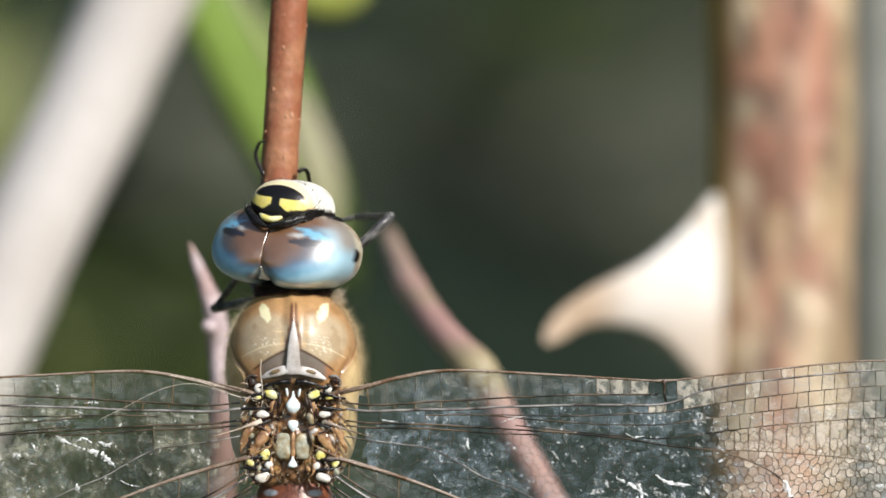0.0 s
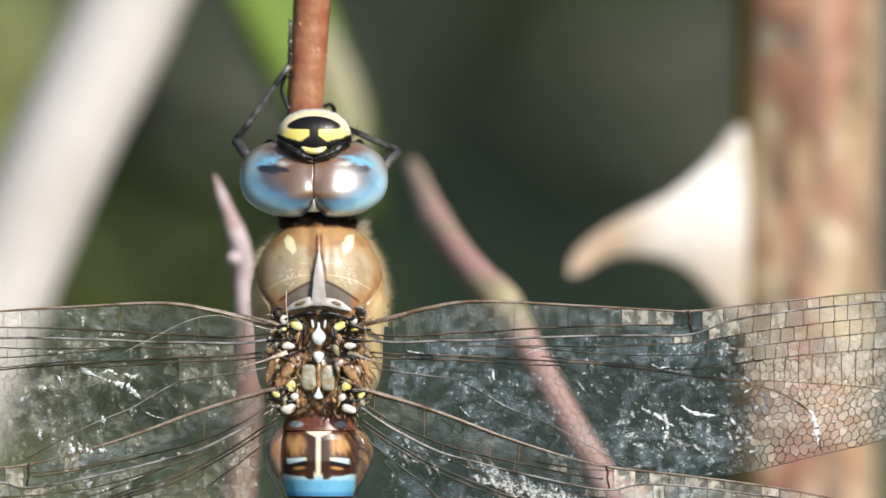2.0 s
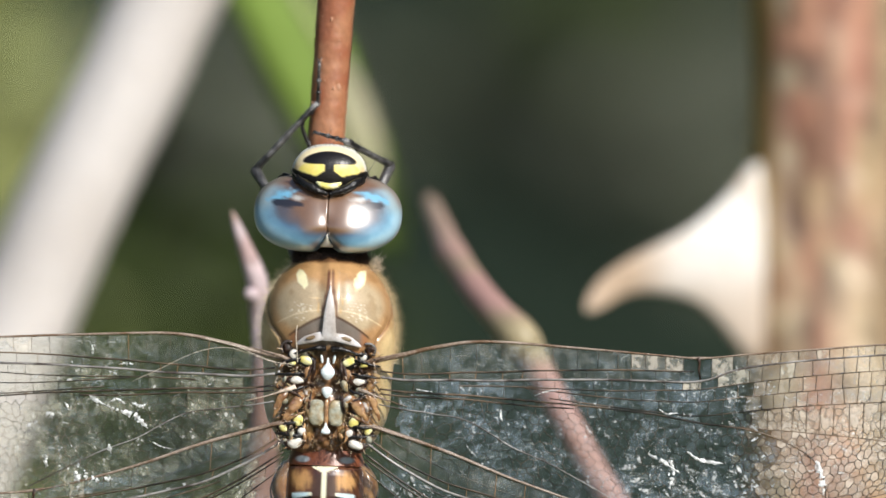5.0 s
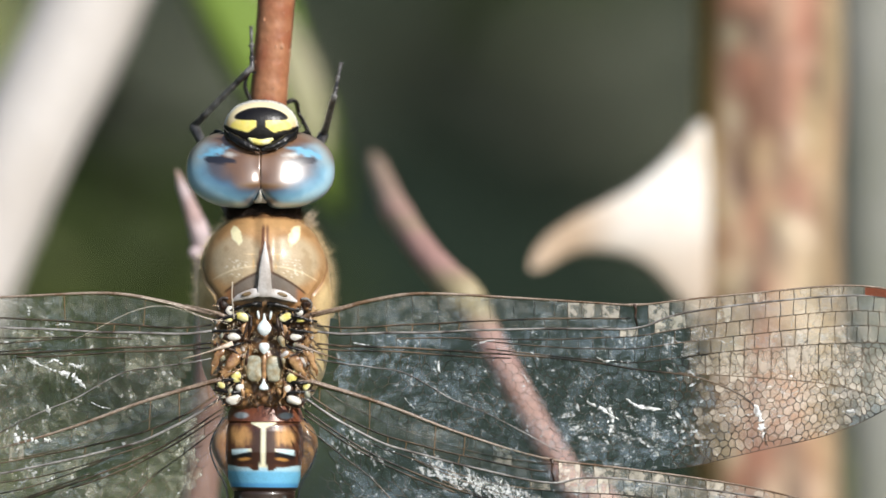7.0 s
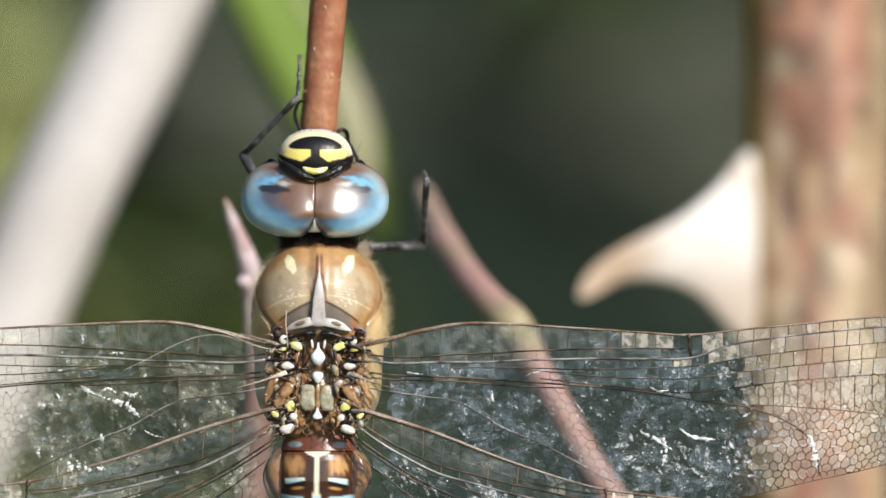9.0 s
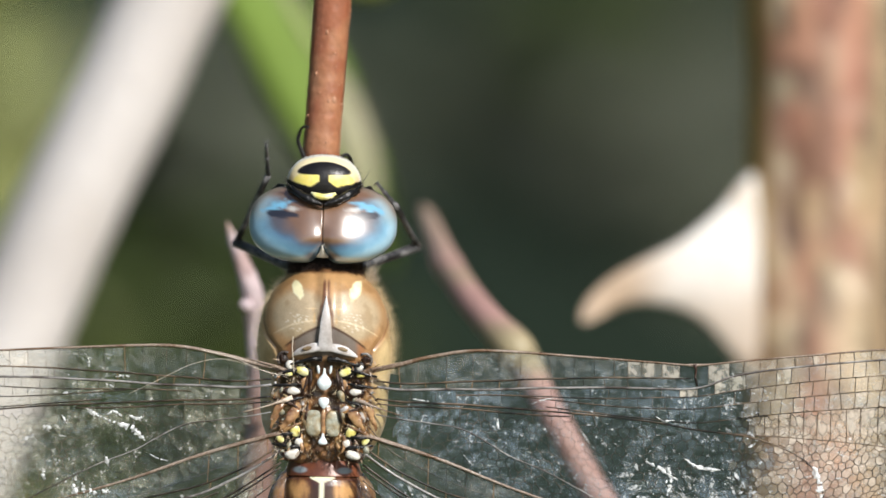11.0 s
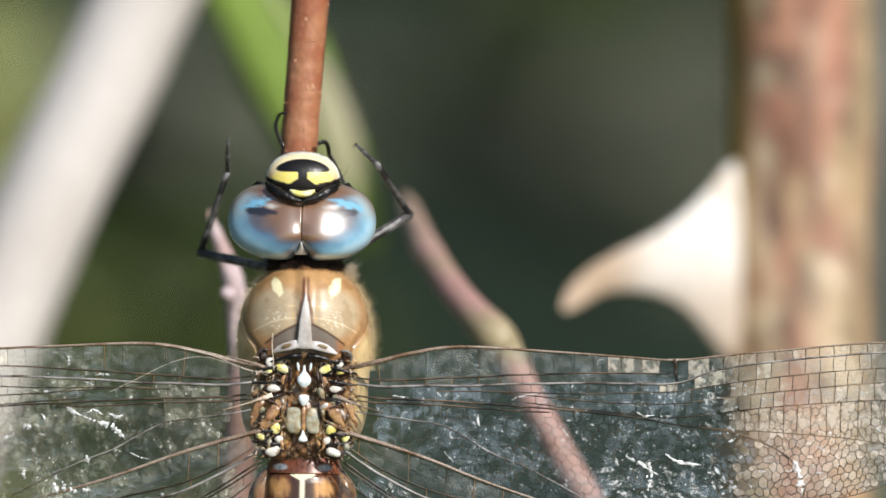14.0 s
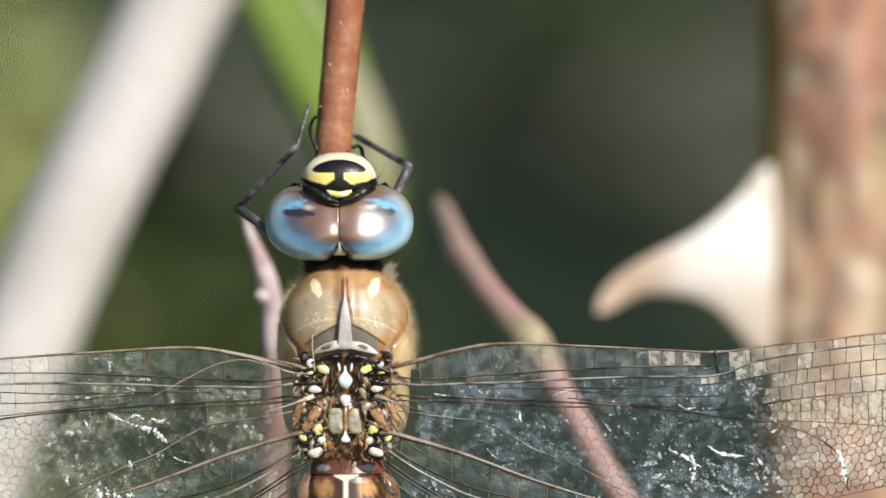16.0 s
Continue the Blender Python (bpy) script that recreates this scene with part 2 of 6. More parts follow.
# the hedge's deep shade is put into its near-black colour
HEDGE = material("hedge_painted_shade", lin(4, 30, 18), rough=0.9, grain=40, stain=22.0, vary=0.25, bump=0, second=lin(24, 38, 27), spec=0.36)
SOIL = material("soil", lin(78, 68, 50), rough=0.95, grain=400, stain=3.0, vary=0.4, bump=0.3, second=lin(64, 76, 38))


# ---- building ----
def part(name, bm, mat, parent=None, label="", paint=None, smooth=True):
    """Links a bmesh, drawn in millimetres, as one mesh object under a thing or a part."""
    me = bpy.data.meshes.new(name)
    bmesh.ops.recalc_face_normals(bm, faces=bm.faces)
    bm.to_mesh(me)
    bm.free()
    n = len(me.vertices)
    co = np.empty(n * 3)
    me.vertices.foreach_get("co", co)
    co = co.reshape(-1, 3)
    if paint:
        data = np.ones((n, 4), np.float32)
        data[:, :3] = [paint(*c)[:3] for c in co]
        me.attributes.new("pigment", "FLOAT_COLOR", "POINT").data.foreach_set("color", data.ravel())
    me.vertices.foreach_set("co", (co * MM).ravel())
    me.polygons.foreach_set("use_smooth", np.full(len(me.polygons), smooth))
    me.materials.append(mat)
    me.update()
    ob = new(name, me)
    if parent:
        ob.parent = parent
    return tagged(ob, label) if label else ob


def mesh_part(name, verts, faces, mat, parent=None, label="", smooth=False):
    me = bpy.data.meshes.new(name)
    me.from_pydata((np.asarray(verts, float) * MM).tolist(), [], faces)
    me.polygons.foreach_set("use_smooth", np.full(len(me.polygons), smooth))
    me.materials.append(mat)
    me.update()
    ob = new(name, me)
    if parent:
        ob.parent = parent
    return tagged(ob, label) if label else ob


def thing(name, label, category, at=(0, 0, 0), group="", kind=""):
    ob = new(name)
    ob.empty_display_size = 0.005
    ob.location = at
    return tagged(ob, label, category, group, kind)


def ellipsoid(bm, c, r, across=28, rings=18, turn=None, power=2.0):
    """A rounded lump with radii r; a power over 2 makes it boxier."""
    turn = turn or Matrix.Identity(3)
    c = Vector(c)

    def soft(v):
        return math.copysign(abs(v) ** (2.0 / power), v)

    rows = []
    for i in range(1, rings):
        a = math.pi * i / rings
        rows.append([bm.verts.new(c + turn @ Vector((r[0] * soft(math.sin(a)) * soft(math.cos(b)), r[1] * soft(math.sin(a)) * soft(math.sin(b)), r[2] * soft(math.cos(a)))))
                     for b in (2 * math.pi * j / across for j in range(across))])
    top, low = bm.verts.new(c + turn @ Vector((0, 0, r[2]))), bm.verts.new(c - turn @ Vector((0, 0, r[2])))
    for j in range(across):
        k = (j + 1) % across
        bm.faces.new((top, rows[0][j], rows[0][k]))
        bm.faces.new((low, rows[-1][k], rows[-1][j]))
        for a, b in zip(rows, rows[1:]):
            bm.faces.new((a[j], b[j], b[k], a[k]))
    return bm


def loft(bm, rings):
    """Closed rings of points, skinned and capped."""
    made = [[bm.verts.new(p) for p in ring] for ring in rings]
    n = len(made[0])
    for a, b in zip(made, made[1:]):
        for j in range(n):
            bm.faces.new((a[j], a[(j + 1) % n], b[(j + 1) % n], b[j]))
    bm.faces.new(made[0][::-1]), bm.faces.new(made[-1])
    return bm


def tube(bm, points, radii, sides=10, wobble=0.0, seed=0):
    """A tapered round bar along a line of points."""
    pts = [Vector(p) for p in points]
    rng = random.Random(seed)
    radii = list(radii) if hasattr(radii, "__len__") else [radii] * len(pts)
    side = None
    rings = []
    for i, p in enumerate(pts):
        way = (pts[min(i + 1, len(pts) - 1)] - pts[max(i - 1, 0)]).normalized()
        if side is None:
            side = way.orthogonal().normalized()
        side = (side - way * side.dot(way)).normalized()
        up = way.cross(side)
        rings.append([p + (side * math.cos(a) + up * math.sin(a)) * radii[i] * (1 + wobble * rng.uniform(-1, 1))
                      for a in (2 * math.pi * j / sides for j in range(sides))])
    return loft(bm, rings)


def curve(points, steps):
    """A smooth line through points (Catmull-Rom), each of any number of values."""
    p = np.array(points, float)
    p = np.vstack([2 * p[0] - p[1], p, 2 * p[-1] - p[-2]])
    out = []
    for i in range(1, len(p) - 2):
        for s in range(steps):
            t = s / steps
            out.append(0.5 * (2 * p[i] + (p[i + 1] - p[i - 1]) * t + (2 * p[i - 1] - 5 * p[i] + 4 * p[i + 1] - p[i + 2]) * t**2
                              + (3 * p[i] - p[i - 1] - 3 * p[i + 1] + p[i + 2]) * t**3))
    out.append(p[-2])
    return np.array(out)


def prisms(ends, radius, sides=3):
    """Thin bars between pairs of points, as vertices and faces."""
    verts, faces = [], []
    for a, b in ends:
        a, b = np.asarray(a, float), np.asarray(b, float)
        way = b - a
        size = np.linalg.norm(way)
        if size < 1e-6:
            continue
        way = way / size
        side = np.cross(way, (0, 1, 0) if abs(way[1]) < 0.9 else (1, 0, 0))
        side /= np.linalg.norm(side)
        up = np.cross(way, side)
        k = len(verts)
        for p in (a, b):
            for j in range(sides):
                ang = 2 * math.pi * j / sides + math.pi / 2
                verts.append(p + (side * math.cos(ang) + up * math.sin(ang)) * radius)
        for j in range(sides):
            faces.append((k + j, k + (j + 1) % sides, k + sides + (j + 1) % sides, k + sides + j))
    return verts, faces


def hairs(roots, ways, lengths, radius):
    """Fine tapering hairs."""
    verts, faces = [], []
    for p, w, n in zip(roots, ways, lengths):
        p, w = Vector(p), Vector(w).normalized()
        side = w.orthogonal().normalized() * radius
        up = w.cross(side)
        k = len(verts)
        verts += [p + side, p - side * 0.5 + up, p - side * 0.5 - up, p + w * n]
        faces += [(k, k + 1, k + 3), (k + 1, k + 2, k + 3), (k + 2, k, k + 3)]
    return verts, faces


def mixed(a, b, f):
    f = min(max(f, 0.0), 1.0)
    return tuple(x + (y - x) * f for x, y in zip(a, b))


def step(x, lo, hi):
    f = min(max((x - lo) / (hi - lo), 0.0), 1.0)
    return f * f * (3 - 2 * f)


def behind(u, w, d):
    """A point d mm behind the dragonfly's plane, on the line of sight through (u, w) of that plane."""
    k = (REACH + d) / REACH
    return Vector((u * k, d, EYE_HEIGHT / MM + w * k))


# ---- ground, hedge ----
def setting():
    bm = bmesh.new()
    bmesh.ops.create_grid(bm, x_segments=80, y_segments=80, size=60000)
    for v in bm.verts:
        near = math.hypot(v.co.x, v.co.y)
        v.co.z = 40 * noise.noise(v.co / 3000) * min(near / 4000, 1)
    tagged(part("ground", bm, SOIL), "dark soil with sparse grass", "ground", kind="structure")
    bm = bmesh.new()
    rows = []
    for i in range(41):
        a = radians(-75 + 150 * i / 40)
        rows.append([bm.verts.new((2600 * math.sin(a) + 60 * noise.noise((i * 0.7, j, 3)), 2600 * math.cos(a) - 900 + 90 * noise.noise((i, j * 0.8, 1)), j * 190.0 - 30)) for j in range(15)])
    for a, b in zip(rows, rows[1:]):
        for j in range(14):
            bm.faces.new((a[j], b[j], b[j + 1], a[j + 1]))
    tagged(part("backdrop", bm, HEDGE), "hedge far behind, its deep shade painted in", "hedge", kind="structure")


def foliage(name, label, mat, centre, spread, count, size, seed):
    """A clump of many small leaves."""
    rng = random.Random(seed)
    verts, faces = [], []
    for _ in range(count):
        p = Vector(centre) + Vector([rng.gauss(0, s) for s in spread])
        if rng.random() < 0.45:
            p.z = rng.uniform(10, max(p.z - 60, 20))
            p.x += rng.gauss(0, 30)
        m = Euler([rng.uniform(-1, 1), rng.uniform(-0.6, 0.6), rng.uniform(0, 6.3)]).to_matrix()
        n = size * rng.uniform(0.6, 1.3)
        k = len(verts)
        for x, y, z in ((-1, 0, 0), (-0.4, 0.38, -0.1), (0.4, 0.3, -0.12), (1, 0, -0.2), (0.4, -0.3, -0.12), (-0.4, -0.38, -0.1), (0, 0, 0.05)):
            verts.append(p + m @ Vector((x, z, y)) * n)
        faces += [(k + 6, k + a, k + (a + 1) % 6) for a in range(6)]
    ob = mesh_part(name, verts, faces, mat)
    return tagged(ob, label, "foliage", kind="stuff")


# ---- plants behind ----
def stem(name, label, category, points, mat, sides=20, paint=None, wobble=0.02, seed=1, steps=8):
    """A woody stem; points are (u, w, depth, radius)."""
    line = curve(points, steps)
    root = thing(name, label, category)
    bm = bmesh.new()
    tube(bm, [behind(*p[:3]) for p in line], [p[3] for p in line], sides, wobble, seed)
    part("stem", bm, mat, root, paint=paint)
    return root


def blade(name, label, points, mat, thick=0.35, fold=0.25, stalk=True, paint=None):
    """A curved leaf; points are (u, w, depth, half width)."""
    line = curve(points, 8)
    root = thing(name, label, "leaf")
    rings = []
    for i, p in enumerate(line):
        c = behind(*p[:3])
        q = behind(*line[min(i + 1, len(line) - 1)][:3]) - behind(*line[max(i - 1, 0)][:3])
        side = q.normalized().cross(Vector((0, 1, 0))).normalized()
        h = p[3]
        rings.append([c + side * h * s + Vector((0, fold * h * abs(s) + o, 0)) for s, o in
                      ((-1, 0), (-0.5, 0), (0, 0), (0.5, 0), (1, 0), (0.5, thick), (0, thick * 1.6), (-0.5, thick))])
    bm = bmesh.new()
    loft(bm, rings)
    part("blade", bm, mat, root, paint=paint)
    bm = bmesh.new()
    tube(bm, [behind(*p[:3]) + Vector((0, 0.2, 0)) for p in line], [max(p[3] * 0.07, 0.05) for p in line], 6)
    part("midrib", bm, mat, root, paint=paint)
    if stalk:
        foot = line[0]
        path = curve([(foot[0], foot[1], foot[2], 0.3), (foot[0] - 9, foot[1] + 12, foot[2] + 3, 0.5), (foot[0] - 30, foot[1] + 10, foot[2] + 8, 0.8), (-62, -30, foot[2] + 12, 1.1), (-74, -400, foot[2] + 14, 1.5), (-76, -900, foot[2] + 14, 1.8)], 10)
        bm = bmesh.new()
        tube(bm, [behind(*p[:3]) for p in path], [p[3] for p in path], 8)
        part("leaf_stalk", bm, mat, root, paint=paint)
    return root


def thick_branch():
    root = thing("thorny_branch", "thick pinkish-tan woody stem with a large pale thorn", "branch")
    u0, d0, r0 = 21.6, 76.0, 4.78
    rings = []
    heights = [240 - 13 * i for i in range(15)] + [45 - 0.75 * i for i in range(121)] + [-60 - 25 * i for i in range(37)]
    for w in heights:
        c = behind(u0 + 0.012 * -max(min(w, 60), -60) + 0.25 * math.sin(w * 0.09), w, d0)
        ring = []
        for j in range(40):
            a = 2 * math.pi * j / 40
            r = r0 * (1 + 0.05 * noise.noise((math.cos(a) * 1.3, math.sin(a) * 1.3, w * 0.12)) + 0.025 * noise.noise((math.cos(a) * 4, math.sin(a) * 4, w * 0.5)))
            ring.append(c + Vector((math.cos(a) * r, math.sin(a) * r, 0)))
        rings.append(ring)
    bm = bmesh.new()
    loft(bm, rings)
    tan, pink, brown, pale, olive = lin(168, 144, 112), lin(174, 128, 104), lin(92, 66, 52), lin(206, 190, 158), lin(142, 114, 54)

    def paint(x, y, z):
        u = (x / 1.063 - u0) * 1.063 / r0
        n = noise.fractal((x * 0.3, y * 0.3, z * 0.1), 1.0, 2.0, 4)
        k = noise.noise((x * 0.5 + 9, y * 0.5, z * 0.22))
        c = mixed(tan, pink, step(n + 0.5 * (0.5 - abs(u + 0.05)), -0.25, 0.2))
        c = mixed(c, brown, 0.6 * step(k, 0.05, 0.3))
        c = mixed(c, pale, 0.5 * step(noise.noise((x * 0.5, y * 0.5 + 4, z * 0.12)), 0.12, 0.4))
        # scars and blotches of a few millimetres
        c = mixed(c, lin(214, 194, 168), 0.6 * step(noise.noise((u * 2.6 + 3, z * 0.3, 7.0)) + 0.4 * noise.noise((u * 5, z * 0.6, 2.0)), 0.2, 0.42))
        c = mixed(c, lin(150, 96, 80), 0.6 * step(noise.noise((u * 2.4, z * 0.12, 1.0)) + 0.4 * noise.noise((u * 5, z * 0.3, 5.0)), 0.1, 0.4))
        c = mixed(c, lin(84, 64, 54), 0.75 * step(noise.noise((u * 3.4 + 8, z * 0.3, 4.0)), 0.12, 0.34))
        c = mixed(c, pale, 0.75 * step(0.2 - abs(u + 0.5 + 0.1 * n), 0.0, 0.12) * step(noise.noise((3.0, 8.0, z * 0.45)), -0.05, 0.2))
        # paler sun side on the right, darker olive left edge: put into the colour
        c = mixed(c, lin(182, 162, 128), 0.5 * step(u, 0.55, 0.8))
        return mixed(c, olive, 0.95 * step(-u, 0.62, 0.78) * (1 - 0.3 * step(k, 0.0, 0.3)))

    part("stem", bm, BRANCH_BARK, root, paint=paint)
    # the thorn: u, w of its middle line, height, thickness
    line = curve([(18.5, 2.05, 14.7, 3.3), (17.6, 2.15, 12.8, 3.1), (16.8, 2.28, 11.0, 2.9), (15.8, 2.33, 8.4, 2.6), (14.6, 2.43, 5.95, 2.3), (13.3, 2.33, 4.2, 2.0), (12.0, 2.17, 3.15, 1.7), (10.5, 1.82, 2.35, 1.5),
                  (9.3, 1.32, 1.9, 1.25), (8.4, 0.72, 1.6, 1.0), (7.75, 0.1, 1.2, 0.7), (7.3, -0.4, 0.5, 0.3), (7.2, -0.5, 0.1, 0.1)], 5)
    rings = []
    for i, p in enumerate(line):
        d = d0 - 1.6 - (18.0 - p[0]) * 1.6
        q = line[min(i + 1, len(line) - 1)] - line[max(i - 1, 0)]
        lean = math.atan2(q[1], -q[0]) * step(i / len(line), 0.45, 0.9)
        ring = []
        for j in range(24):
            a = 2 * math.pi * j / 24
            h, t = p[2] / 2 * math.cos(a), p[3] / 2 * math.sin(a)
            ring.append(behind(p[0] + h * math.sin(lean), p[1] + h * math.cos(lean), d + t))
        rings.append(ring)
    bm = bmesh.new()
    loft(bm, rings)
    # the thorn's colour darkens towards its underside and base
    ivory, buff, dun = lin(226, 222, 216), lin(166, 138, 108), lin(136, 112, 88)
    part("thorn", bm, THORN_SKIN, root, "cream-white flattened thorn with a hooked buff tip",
         paint=lambda x, y, z: mixed(mixed(ivory, buff, max(step(-x, -15.0, -10.0) * 0.85, 0.5 * step(noise.noise((x * 0.3, y, z * 0.3)), 0.1, 0.5), 0.5 * step(EYE_HEIGHT / MM - z, -3.0, 0.5))), dun,
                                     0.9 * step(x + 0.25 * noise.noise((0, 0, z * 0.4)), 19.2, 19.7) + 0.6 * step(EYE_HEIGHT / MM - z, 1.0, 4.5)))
    return root


def plants():
    thick_branch()
    pink, green, buff = lin(170, 134, 126), lin(158, 145, 114), lin(172, 148, 130)

    def rosy(x, y, z):
        w = (z - EYE_HEIGHT / MM)
        c = mixed(pink, buff, step(w, 1.5, 6.5))
        return mixed(c, green, max(step(2.3 - abs(w + 2.2), 0.0, 1.6), 0.5 * step(0.9 - abs(w - 2.4), 0, 0.8)))

    rosy_twig = stem("pink_twig", "thin pinkish twig with a yellowish swollen node", "twig",
         [(-2.45, 6.4, 58, 0.25), (-2.2, 5.75, 54, 0.58), (-1.35, 3.7, 44, 0.84), (-0.95, 2.9, 40, 0.98), (-0.5, 2.25, 38, 0.92), (0.3, 1.05, 35, 0.95), (1.65, -0.6, 32, 1.0),
          (3.05, -2.1, 30, 1.25), (3.7, -3.0, 30, 1.1), (4.6, -4.7, 29, 0.92), (6.0, -7.2, 28, 0.9), (7.7, -10.3, 28, 0.92), (9.5, -13.4, 28, 0.95), (15, -25, 28, 1.0), (34, -110, 30, 1.3), (60, -420, 36, 1.8), (70, -980, 40, 2.2)], RED_TWIG, paint=rosy)
    bm = bmesh.new()
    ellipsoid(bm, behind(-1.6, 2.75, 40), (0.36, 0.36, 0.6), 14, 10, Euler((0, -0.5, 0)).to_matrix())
    part("bud", bm, RED_TWIG, rosy_twig, "small buff side bud", paint=rosy)
    bm = bmesh.new()
    ellipsoid(bm, behind(3.25, -2.15, 30.5), (1.3, 1.2, 0.95), 20, 14, Euler((0, 0.6, 0)).to_matrix())
    part("node", bm, RED_TWIG, rosy_twig, "swollen yellowish node", paint=rosy)
    def lilac(x, y, z):
        w = z - EYE_HEIGHT / MM
        c = mixed(lin(208, 188, 190), lin(180, 152, 148), step(noise.noise((x * 0.6, y, z * 0.4)), -0.1, 0.3))
        c = mixed(c, lin(132, 100, 86), 0.95 * step(-w, 2.0, 6.0))
        return mixed(c, lin(160, 128, 104), 0.7 * step(w, 4.6, 5.4))

    pale = stem("lilac_twig", "pale lilac-brown pointed twig with a small bud", "twig",
                [(-14.4, 5.6, 22, 0.06), (-14.1, 4.7, 22, 0.28), (-13.5, 3.1, 22, 0.5), (-12.9, 1.4, 22, 0.66), (-12.55, -0.9, 23, 0.76), (-12.3, -3.5, 23, 0.85),
                 (-12.4, -7.0, 23, 0.95), (-12.7, -11, 24, 1.05), (-13.1, -15.5, 24, 1.15), (-13.8, -26, 25, 1.25), (-20, -110, 30, 1.5), (-36, -420, 40, 2.0), (-44, -985, 44, 2.4)], PALE_TWIG, wobble=0.05, paint=lilac)
    bm = bmesh.new()
    ellipsoid(bm, behind(-13.2, 0.45, 21.4), (0.5, 0.45, 0.42), 16, 10, Euler((0, 0.6, 0)).to_matrix())
    part("bud", bm, PALE_TWIG, pale, paint=lilac)
    stem("dry_stalk", "broad dry cream-white plant stalk", "stalk",
         [(24, 130, 88, 2.8), (-11.2, 36, 88, 3.4), (-19.1, 17, 88, 3.4), (-24.8, 5, 88, 3.45), (-30.4, -9, 88, 3.55), (-36.8, -26, 88, 3.6), (-72, -120, 130, 4.0), (-150, -420, 140, 4.3), (-190, -960, 140, 4.7)], DRY_STALK, sides=28)
    blade("green_leaf", "long green leaf blade behind the twigs",
          [(-17, 26, 108, 0.5), (-13.4, 20.5, 108, 2.3), (-10.3, 15.2, 108, 3.0), (-8.7, 11.8, 108, 2.7), (-6.6, 8.2, 108, 2.1), (-5.5, 5.9, 108, 1.6), (-4.7, 4.0, 108, 1.0), (-4.2, 2.5, 108, 0.12)], LEAF_GREEN, fold=0.06,
          paint=lambda x, y, z: mixed(lin(98, 120, 44), lin(124, 150, 66), step(z - EYE_HEIGHT / MM, 5.0, 13.0)))
    blade("withered_leaf", "narrow withered buff leaf over a green one", [(-8.5, 15.6, 98, 0.2), (-8.0, 14.0, 98, 0.9), (-7.3, 12.0, 98, 1.35), (-6.6, 9.9, 98, 1.35), (-5.9, 7.6, 98, 0.8), (-5.5, 6.2, 98, 0.15)], LEAF_BUFF, fold=0.06)
    blade("lime_leaf", "small bright yellow-green leaf", [(-8.6, 21.4, 90, 0.3), (-7.0, 20.7, 90, 1.4), (-5.2, 20.6, 90, 1.5), (-3.4, 21.1, 90, 0.3)], LEAF_LIME)
    stem("grey_stem", "pale grey upright stem in the distance", "stalk",
         [(27.2, 240, 150, 1.6), (27.8, 40, 150, 2.7), (28.1, 10, 150, 2.7), (28.2, -3, 150, 2.6), (28.5, -40, 150, 2.5), (30, -300, 150, 2.4), (32, -900, 150, 2.8)], GREY_STEM)
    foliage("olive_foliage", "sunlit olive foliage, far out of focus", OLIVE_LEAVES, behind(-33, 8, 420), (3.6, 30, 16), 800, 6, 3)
    foliage("green_foliage", "foliage with its shade painted dark green, far out of focus", DARK_LEAVES, behind(-20, -8, 480), (8, 40, 9), 760, 7, 4)
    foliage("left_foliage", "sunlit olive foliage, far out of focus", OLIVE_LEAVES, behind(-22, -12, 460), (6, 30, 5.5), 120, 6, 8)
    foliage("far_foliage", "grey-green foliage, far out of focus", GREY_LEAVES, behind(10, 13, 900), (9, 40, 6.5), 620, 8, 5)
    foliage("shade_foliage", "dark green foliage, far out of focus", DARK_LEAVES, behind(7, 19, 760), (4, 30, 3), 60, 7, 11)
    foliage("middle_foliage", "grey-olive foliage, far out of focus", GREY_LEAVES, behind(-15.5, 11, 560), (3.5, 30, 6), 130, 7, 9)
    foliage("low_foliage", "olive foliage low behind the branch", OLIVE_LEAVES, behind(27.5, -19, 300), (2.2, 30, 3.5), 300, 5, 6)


# ---- the dragonfly's twig ----
HOME = Vector((-7.98 * MM, 0.0, EYE_HEIGHT - 4.27 * MM))


def perch():
    root = thing("perch_twig", "smooth reddish-brown upright twig with pale specks", "twig", HOME)
    line = curve([(12, 8, 180, 0.85), (4.5, 6.5, 100, 1.06), (1.77, 6, 60, 1.18), (0.52, 5.8, 40, 1.16), (-0.6, 5.7, 22, 1.14), (-0.88, 5.6, 17.45, 1.13), (-1.08, 5.5, 14, 1.12), (-1.35, 5.6, 7, 1.1), (-0.6, 6.2, -6, 1.1), (0.2, 7.5, -30, 1.15), (0.6, 9.5, -55, 1.2), (2, 14, -200, 1.5), (6, 22, -600, 2.0), (8, 26, -1010, 2.4)], 14)
    bm = bmesh.new()
    tube(bm, line[:, :3], [r * (1 + 0.025 * noise.noise((i * 0.3, 0, 0))) for i, r in enumerate(line[:, 3])], 28, 0.012, 4)
    part("stem", bm, TWIG_BARK, root)
    bm = bmesh.new()
    ellipsoid(bm, (-0.815 + 0.46, 5.6 - 0.95, 17.45), (0.16, 0.12, 0.22), 10, 8)
    part("bud_scar", bm, LENTICEL, root, "small pale bud scar")
    rng = random.Random(7)
    for _ in range(34):
        z = rng.uniform(10, 30)
        i = int(np.argmin(abs(line[:, 2] - z)))
        a = rng.uniform(-1.5, 1.5)
        r = line[i, 3]
        bm = bmesh.new()
        n = rng.uniform(0.03, 0.085)
        ellipsoid(bm, (line[i, 0] + math.sin(a) * r, line[i, 1] - math.cos(a) * r, z), (n, n, n * rng.uniform(1.0, 2.0)), 8, 6)
        part("lenticel", bm, LENTICEL, root)
    return root


